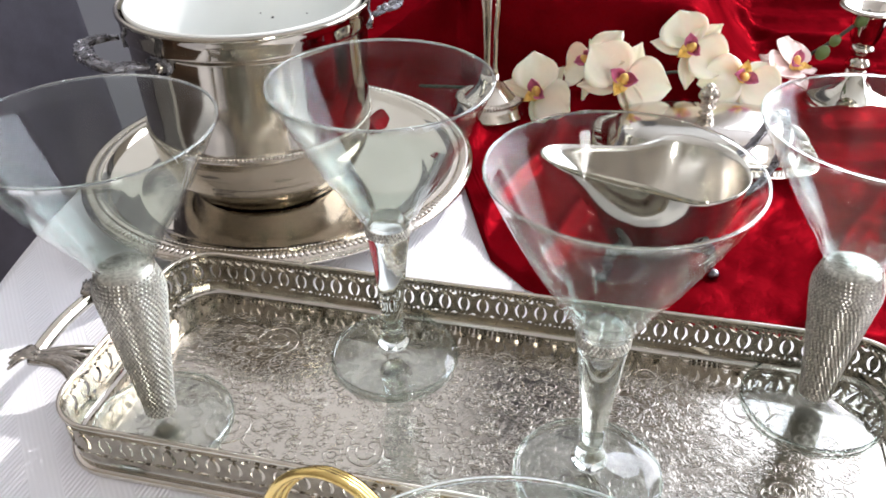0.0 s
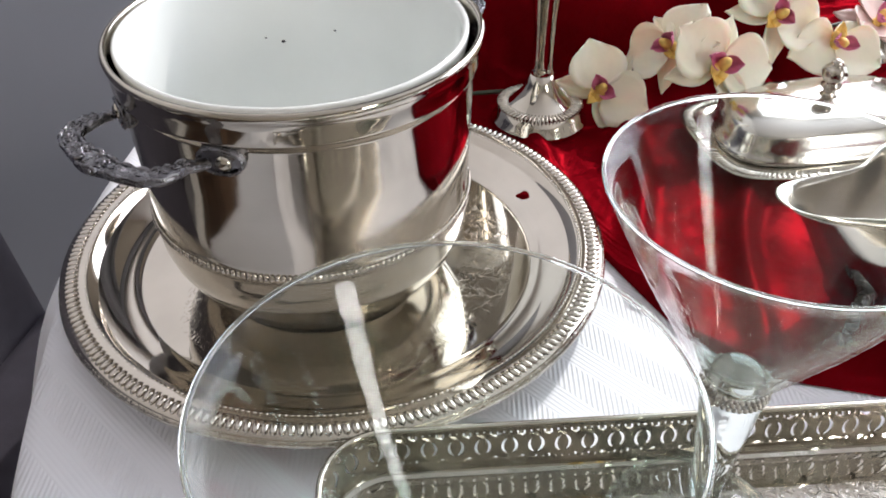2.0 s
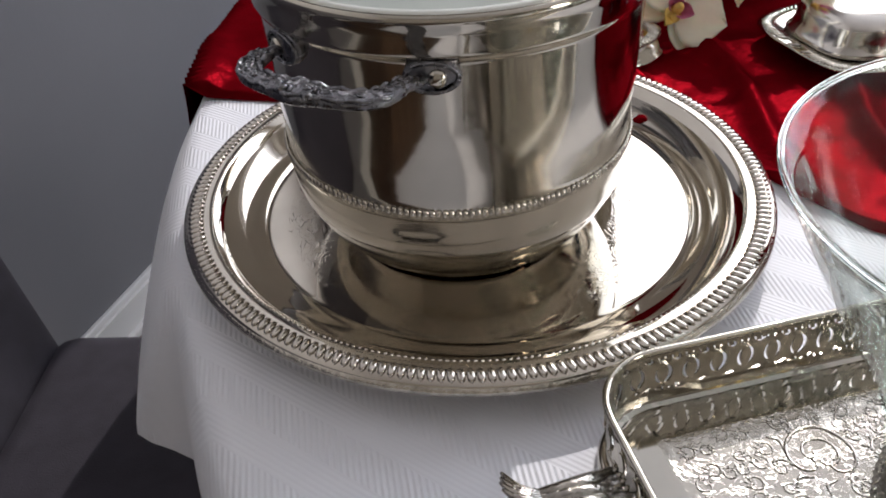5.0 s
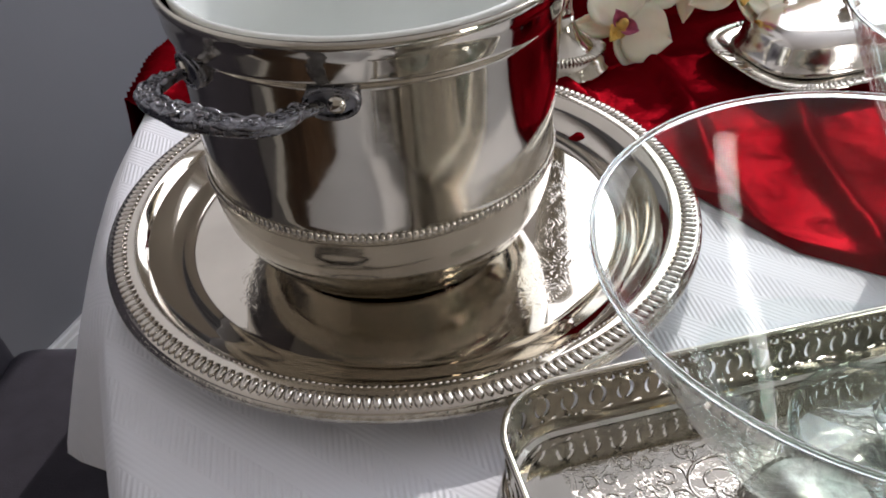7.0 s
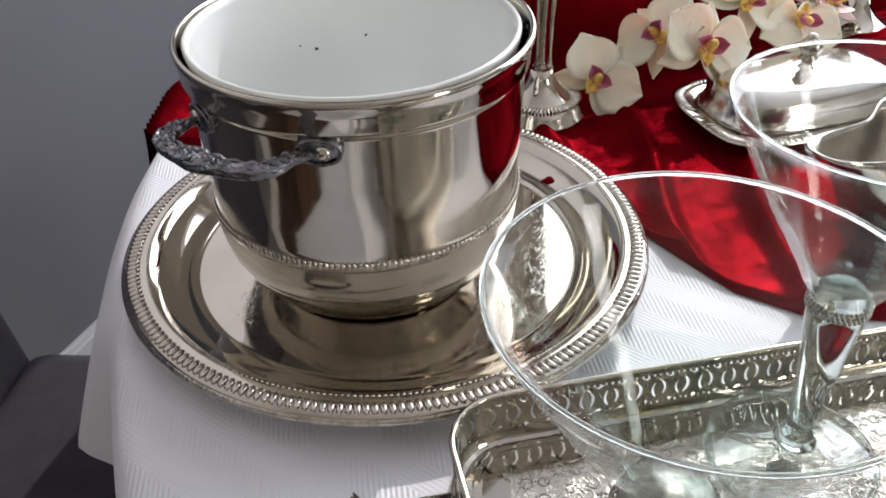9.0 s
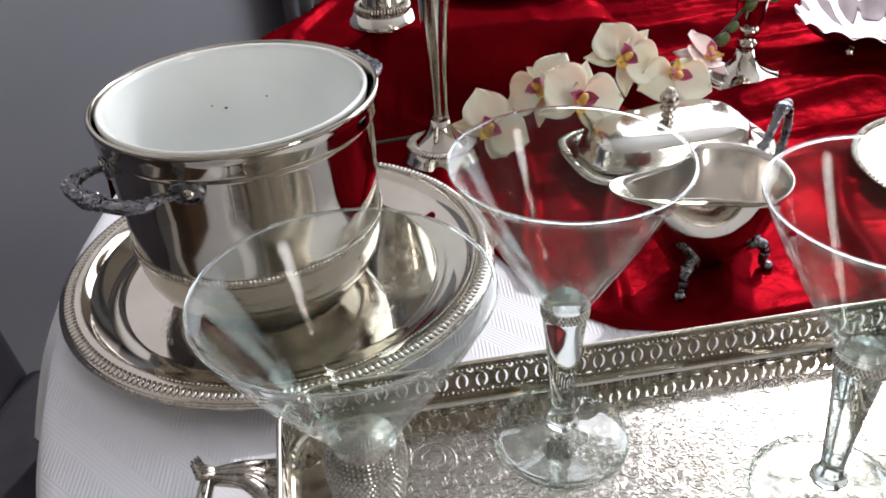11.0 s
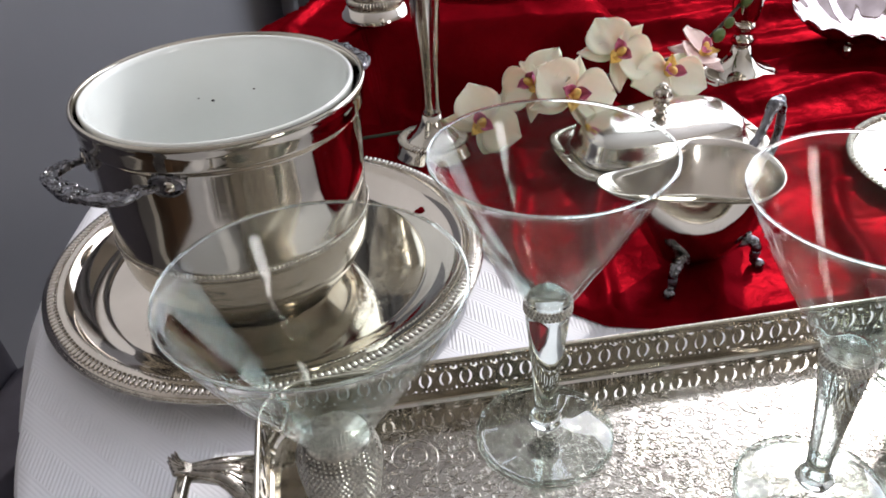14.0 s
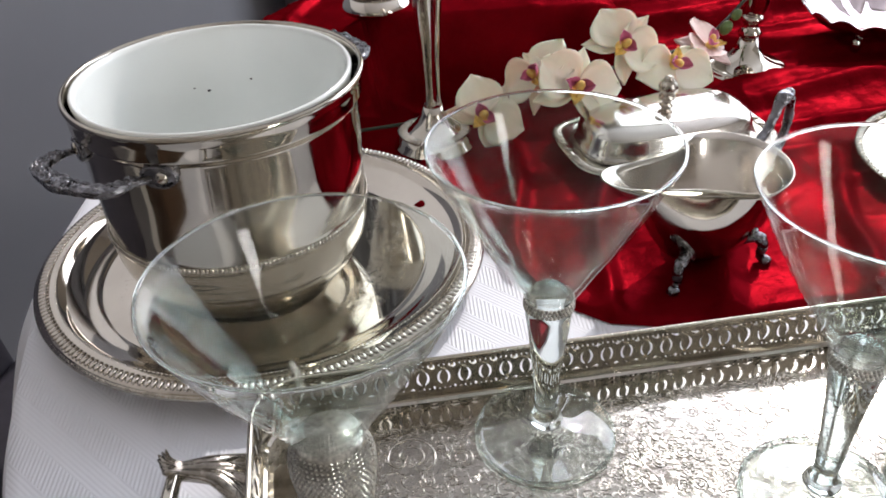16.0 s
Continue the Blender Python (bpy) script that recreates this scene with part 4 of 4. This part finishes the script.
def riser_vase(x, y):
    v = thing("silver_vase", pose(x, y, velvet_height(x, y) + 0.0008), "silver vase with fluted collar on the velvet riser", "vase")
    part("base", lathe([(0, 0), (0.034, 0), (0.0355, 0.003), (0.0350, 0.007), (0.033, 0.009), (0.031, 0.013), (0.026, 0.016), (0, 0.016)], 64), PLATE_SILVER, v)
    part("fluted_collar", cord_ring(0.026, 0.019, 52, 0.004, 0.0014, 0.005, 0), WORN_SILVER, v)["kind"] = "stuff"
    part("body", lathe([(0, 0.015), (0.024, 0.016), (0.021, 0.026), (0.018, 0.04), (0.024, 0.07), (0.034, 0.11), (0.038, 0.15), (0.036, 0.151), (0.03, 0.10), (0, 0.06)], 56), SILVER, v)


riser_vase(0.050, 0.935)
rt2 = thing("riser_tray", pose(0.24, 1.03, velvet_height(0.24, 0.98) + 0.001), "silver tray with beaded rim on the velvet riser", "tray")
part("dish", lathe([(0, 0.0005), (0.10, 0.0005), (0.130, 0.006), (0.134, 0.008), (0.132, 0.0095), (0.12, 0.006), (0.10, 0.003), (0, 0.003)], 96), PLATE_SILVER, rt2)
part("beaded_rim", cord_ring(0.1325, 0.0095, 150, 0.0022, 0.0022, 0.0022, 0), WORN_SILVER, rt2)["kind"] = "stuff"


# ---- butter dish ----
def super_ring(hx, hy, power, n=72):
    out = []
    for k in range(n):
        a = 2 * math.pi * k / n
        c, s = math.cos(a), math.sin(a)
        out.append((hx * math.copysign(abs(c) ** (2 / power), c), hy * math.copysign(abs(s) ** (2 / power), s)))
    return out


def stack(levels, power, n=72, cap=True):
    """Rounded-rectangle rings on top of one another: (half x, half y, z)."""
    bm = bmesh.new()
    rings = [[bm.verts.new((x, y, z)) for x, y in super_ring(hx, hy, power, n)] for hx, hy, z in levels]
    for a, b in zip(rings, rings[1:]):
        for k in range(n):
            bm.faces.new((a[k], b[k], b[(k + 1) % n], a[(k + 1) % n]))
    if cap:
        bm.faces.new(rings[-1])
        bm.faces.new(rings[0])
    return bm


BD = (0.240, 0.693)
bd = thing("butter_dish", pose(BD[0], BD[1], 0.010, 0, 0, -7), "silver covered butter dish with domed lid and finial", "butter dish")
part("base", stack([(0.080, 0.044, -0.003), (0.088, 0.052, 0.002), (0.098, 0.062, 0.008), (0.099, 0.063, 0.0095), (0.097, 0.061, 0.0105), (0.088, 0.052, 0.0096), (0.083, 0.047, 0.0085), (0.06, 0.03, 0.006)], 4.2), SILVER, bd)
bm = bmesh.new()
pts = super_ring(0.0935, 0.0575, 4.2, 120)
for k, (x, y) in enumerate(pts):
    x2, y2 = pts[(k + 1) % len(pts)]
    blob(bm, pose(x, y, 0.0105, 0, 0, math.degrees(math.atan2(y2 - y, x2 - x)) + 55) @ Matrix.Diagonal((0.0058, 0.0016, 0.0013, 1)), 6, 4)
part("gadroon_border", bm, WORN_SILVER, bd)
lid = part("lid", stack([(0.083, 0.047, 0.0085), (0.084, 0.048, 0.0105), (0.082, 0.046, 0.0125), (0.0785, 0.0435, 0.020), (0.0770, 0.0425, 0.027), (0.0735, 0.0400, 0.0315), (0.066, 0.034, 0.0350), (0.050, 0.024, 0.0375), (0.025, 0.012, 0.0385), (0.006, 0.004, 0.0388)], 3.4), SATIN_LID, bd, "domed lid")
part("finial", lathe([(0, 0.0380), (0.0075, 0.0384), (0.0050, 0.0405), (0.0042, 0.0430), (0.0075, 0.0455), (0.0078, 0.0475), (0.0052, 0.0492), (0.0080, 0.0530), (0.0088, 0.0565), (0.0070, 0.0610), (0.0038, 0.0640), (0.0042, 0.0655), (0, 0.0675)], 22, lambda a, r, z, i: (r * (1 + 0.10 * math.cos(8 * a) * (0.050 < z < 0.063)), z)), WORN_SILVER, lid, "fluted bud finial")


# ---- footed creamer ----
cr = thing("creamer", pose(0.1675, 0.530, 0.0), "silver footed cream boat with wavy rim on the velvet", "creamer")


def creamer_rim(a):
    c = math.cos(a)
    return 0.0845 + 0.0114 * max(0.0, -c) ** 2 - 0.0027 * max(0.0, c) + 0.0038 * math.sin(a) + 0.0007 * math.sin(2 * a)


bm = bmesh.new()
N = 96
levels = [0.0, 0.06, 0.16, 0.3, 0.46, 0.62, 0.78, 0.92, 1.0]
prof_r = [0.30, 0.52, 0.68, 0.80, 0.89, 0.95, 0.99, 1.04, 1.08]
walls = []
for shell in (0, 1):
    for f, pr in (zip(levels, prof_r) if shell == 0 else list(zip(levels, prof_r))[::-1]):
        ring = []
        for k in range(N):
            a = 2 * math.pi * k / N
            c = math.cos(a)
            spout = 1 + (0.50 * c * c if c < 0 else -0.085 * c) * f ** 2.5
            u = min(1.0, max(0.0, (0.318 - c) / 0.79))
            waist = 1 - 0.45 * u * u * (3 - 2 * u) * f ** 2 + (0.023 * max(0.0, c) + 0.50 * max(0.0, -c) ** 7) * f      # narrows towards the lip
            r = pr - 0.022 * shell
            ring.append(bm.verts.new((0.0579 * r * c * spout, 0.0409 * r * math.sin(a) * waist * (1 - 0.33 * (1 - f)), 0.009 + (creamer_rim(a) - 0.009) * f + 0.0012 * shell * (1 - f))))
        walls.append(ring)
for level, (a, b) in enumerate(zip(walls, walls[1:])):
    for k in range(N):
        bm.faces.new((a[k], b[k], b[(k + 1) % N], a[(k + 1) % N])).material_index = 1 if level >= 9 else 0
bm.faces.new(walls[0])
bm.faces.new(walls[-1]).material_index = 1
body = part("body", bm, PAIL_SILVER, cr)
body.data.materials.append(CREAM_SILVER)      # the satin inside
for c, s in ((-0.047, -0.029), (0.036, -0.026), (0.0, 0.040)):
    pts = spline([(0.58 * c, 0.58 * s, 0.026), (0.78 * c, 0.78 * s, 0.028), (0.92 * c, 0.92 * s, 0.022), (0.90 * c, 0.90 * s, 0.012), (1.0 * c, 1.0 * s, 0.0060)], 6)
    bm = tube(pts, lambda f: 0.0054 - 0.0028 * f, 10)
    blob(bm, trs(1.0 * c, 1.0 * s, 0.0080, 0.0048, 0.0048, 0.0038), 10, 6)
    blob(bm, trs(0.86 * c, 0.86 * s, 0.0265, 0.0050, 0.0050, 0.0048), 10, 6)
    part("foot", bm, OLD_SILVER, cr, "scroll foot with ball end")
pts = [Vector((p.x * 0.93, p.x * 0.37, p.z)) for p in spline([(0.0475, 0, 0.050), (0.064, 0, 0.045), (0.082, 0, 0.049), (0.096, 0, 0.066), (0.101, 0, 0.088), (0.095, 0, 0.105), (0.084, 0, 0.106), (0.077, 0, 0.096), (0.069, 0, 0.087), (0.0570, 0, 0.080)], 9)]
bm = tube(pts, lambda f: 0.0026 + 0.0018 * math.exp(-((f - 0.62) / 0.08) ** 2), 12, up=Vector((-0.37, 0.93, 0)), flat=1.4, lumps=lambda f, a: 0.10 * math.sin(f * 70 + 2 * a))
for k in range(5):
    blob(bm, pose(0.086 - 0.003 * k, 0.034 - 0.0012 * k, 0.108 - 0.0006 * k * k, 0, 40, 21) @ Matrix.Diagonal((0.0020, 0.0050 - 0.0005 * k, 0.0050, 1)), 9, 6)
part("handle", bm, OLD_SILVER, cr, "dark scroll handle with leaf thumbpiece")


# ---- shell dish and plate ----
sd = thing("shell_dish", pose(0.600, 0.805, 0.006, 0, 0, 20), "silver scalloped shell dish on small feet", "dish")
flute = lambda a, r, z, i: (r * (1 + 0.05 * abs(math.cos(8 * a)) * (r / 0.08)), z + 0.008 * abs(math.cos(8 * a)) * (r / 0.08) ** 2)
part("bowl", lathe([(0, 0.012), (0.030, 0.012), (0.055, 0.018), (0.072, 0.028), (0.081, 0.036), (0.0825, 0.0375), (0.081, 0.0385), (0.070, 0.031), (0.053, 0.0205), (0.030, 0.0145), (0, 0.0140)], 120, flute), SHELL_SILVER, sd)
for a in (60, 180, 300):
    bm = bmesh.new()
    blob(bm, trs(0.045 * math.cos(radians(a)), 0.045 * math.sin(radians(a)), 0.008, 0.006, 0.006, 0.010), 10, 6)
    part("foot", bm, WORN_SILVER, sd)
sp = thing("dessert_plate", pose(0.462, 0.535, 0.009), "silver plate with gadrooned rim lying on the velvet", "plate")
part("dish", lathe([(0, -0.003), (0.070, -0.003), (0.085, 0.002), (0.104, 0.0065), (0.106, 0.008), (0.104, 0.0090), (0.085, 0.0050), (0.072, 0.0005), (0, 0.0005)], 96), PLATE_SILVER, sp)
part("gadroon_rim", cord_ring(0.1035, 0.0085, 110, 0.0046, 0.0020, 0.0026, 30), WORN_SILVER, sp)["kind"] = "stuff"


# ---- orchid spray ----
def petal_mesh(length, width, point, cup, back):
    """A petal that starts at the origin and runs along +y; point: 0 round, 1 pointed."""
    bm = bmesh.new()
    sheets = []
    for lift in (0.0, -0.0007):
        rows = []
        for i in range(11):
            f = math.sin(i / 10 * math.pi / 2)
            if point < 0.5:
                w = width * (max(0.0, 1 - ((f - 0.54) / 0.465) ** 2) ** 0.5 * 0.96 + 0.10 * (1 - f))
            else:
                w = width * math.sin(math.pi * (0.10 + 0.86 * f)) ** 0.9
            row = []
            for j in range(9):
                g = j / 4 - 1
                y = length * (f - 0.12 * g * g * f * (1 if point < 0.5 else 0.6))
                row.append(bm.verts.new((w * g * 0.5, y, cup * g * g * w + back * f * f * length + 0.0012 * math.sin(7 * g + 6 * f) * f + lift)))
            rows.append(row)
        sheets.append(rows)
        for a, b in zip(rows, rows[1:]):
            for j in range(8):
                bm.faces.new((a[j], a[j + 1], b[j + 1], b[j]))
    up, lo = ([s[0][j] for j in range(9)] + [s[i][8] for i in range(1, 11)] + [s[10][j] for j in range(7, -1, -1)] + [s[i][0] for i in range(9, 0, -1)] for s in sheets)
    for k in range(len(up)):
        bm.faces.new((up[k], up[(k + 1) % len(up)], lo[(k + 1) % len(lo)], lo[k]))
    return bm


spray = thing("orchid_spray", pose(0.010, 0, 0), "artificial white orchid spray with magenta and yellow throats", "flowers")


def bloom(place, face, size, spin, seed, material=PETAL):
    rng = random.Random(seed)
    m = look(place, Vector(place) - Vector(face), 0) @ pose(0, 0, 0, 0, 0, spin)
    m = m @ Matrix.Diagonal((size, size, size, 1))
    f = part("bloom", bmesh_disc(), YELLOW, spray, "open orchid bloom", at=m)
    for a, long, wide, point, cup, back, z in ((0, 0.037, 0.022, 1, 0.06, -0.10, -0.002), (128, 0.038, 0.020, 1, 0.10, 0.02, -0.002), (232, 0.038, 0.020, 1, 0.10, 0.02, -0.002), (66, 0.041, 0.046, 0, 0.16, -0.06, 0.0), (-66, 0.041, 0.046, 0, 0.16, -0.06, 0.0)):
        p = part("petal", petal_mesh(long, wide, point, cup * rng.uniform(0.6, 1.5), back + rng.uniform(-0.16, 0.20)), material, f, at=pose(0, 0, z, rng.uniform(-12, 12), rng.uniform(-14, 14), a + rng.uniform(-9, 9)))
    for a in (74, -74):
        part("lip_wing", petal_mesh(0.0165, 0.0125, 0, 0.45, 0.30), MAGENTA, f, "magenta side lobe", at=pose(0, 0.001, 0.004, 30 + rng.uniform(-8, 8), 0, a + rng.uniform(-12, 12)))
    part("lip", petal_mesh(0.016, 0.010, 1, 0.3, 0.2), YELLOW, f, at=pose(0, -0.001, 0.003, 24, 0, 180))
    bm = bmesh.new()
    blob(bm, trs(0, 0.0015, 0.009, 0.0042, 0.0044, 0.0085, 0, -18), 10, 6)
    blob(bm, trs(0.0030, -0.004, 0.007, 0.0040, 0.0052, 0.0026), 8, 5)
    blob(bm, trs(-0.0032, -0.0035, 0.007, 0.0038, 0.0050, 0.0026), 8, 5)
    part("column", bm, YELLOW, f, "yellow throat")


def bmesh_disc():
    bm = bmesh.new()
    blob(bm, trs(0, 0, 0.0015, 0.0052, 0.0052, 0.0042), 12, 6)
    return bm


bloom((0.090, 0.783, 0.030), (-0.45, -0.75, 0.45), 1.00, -37, 1)
bloom((0.140, 0.768, 0.066), (-0.80, -0.30, 0.40), 0.95, 60, 2)
bloom((0.162, 0.739, 0.060), (-0.15, -0.85, 0.45), 1.10, -25, 3)
bloom((0.230, 0.772, 0.078), (-0.20, -0.80, 0.40), 1.00, -50, 5)
bloom((0.278, 0.753, 0.056), (-0.05, -0.75, 0.60), 1.00, 170, 7)
bloom((0.332, 0.772, 0.058), (0.20, -0.45, 0.85), 0.90, 40, 4, BLUSH)
stem_pts = spline([(-0.03, 0.845, 0.012), (0.06, 0.82, 0.020), (0.15, 0.79, 0.040), (0.25, 0.79, 0.050), (0.34, 0.795, 0.055), (0.40, 0.80, 0.095), (0.405, 0.80, 0.105)], 8)
part("stalk", tube(stem_pts, 0.0018, 8), DARK_GREEN, spray, "thin dark green stalk")
for p, s in (((0.395, 0.79, 0.098), 0.0065), ((0.372, 0.785, 0.080), 0.0055), ((0.455, 0.82, 0.088), 0.0060), ((0.365, 0.79, 0.066), 0.007)):
    bm = bmesh.new()
    blob(bm, trs(*p, s, s * 0.85, s * 1.2, 20, 25), 12, 8)
    part("bud", bm, GREEN, spray, "closed green bud")

# ---- gold ribbon-handled dish and the glass in front of the tray ----
gd = thing("gold_loop_stand", pose(-0.044, 0.226, 0.0, 0, 0, -20), "reeded gold wire loop stand on the tablecloth", "stand")
for r, h, y in ((0.034, 0.0535, 0.0), (0.0325, 0.0520, 0.0035), (0.0310, 0.0505, 0.0070), (0.0175, 0.040, 0.0035)):
    pts = [Vector((r * math.cos(a), y, h * math.sin(a) + h + 0.0022)) for a in np.linspace(-math.pi / 2, 1.5 * math.pi, 49)]
    part("loop", tube(pts, 0.0022, 8, up=Vector((0, 1, 0))), BRASS, gd)
bm = bmesh.new()
block(bm, trs(0, 0.0035, 0.0022, 0.05, 0.022, 0.0040), 0.0015, 2)
part("base", bm, BRASS, gd)
front = martini_glass(0.020, 0.083, "clear", 0.0612, 0.2085, "clear martini glass standing on the tablecloth", 0.112)
front.location.z = 0.0005
front["group"] = ""

# ---- floor planks ----
FLOOR_WOOD = floor_wood()
plank = bpy.data.meshes.new("plank")
bm = bmesh.new()
block(bm, Matrix.Diagonal((1.158, 0.116, 0.010, 1)), 0.0012, 1)
bm.to_mesh(plank)
bm.free()
plank.materials.append(FLOOR_WOOD)
for i in range(4):
    for j in range(34):
        p = new("plank", plank)
        p.parent = floor
        p.matrix_basis = Matrix.Translation(room(BACK_S + 0.58 + 1.16 * i, WALL_Q + 0.06 + 0.119 * j, FLOOR - 0.005)) @ floor_rot
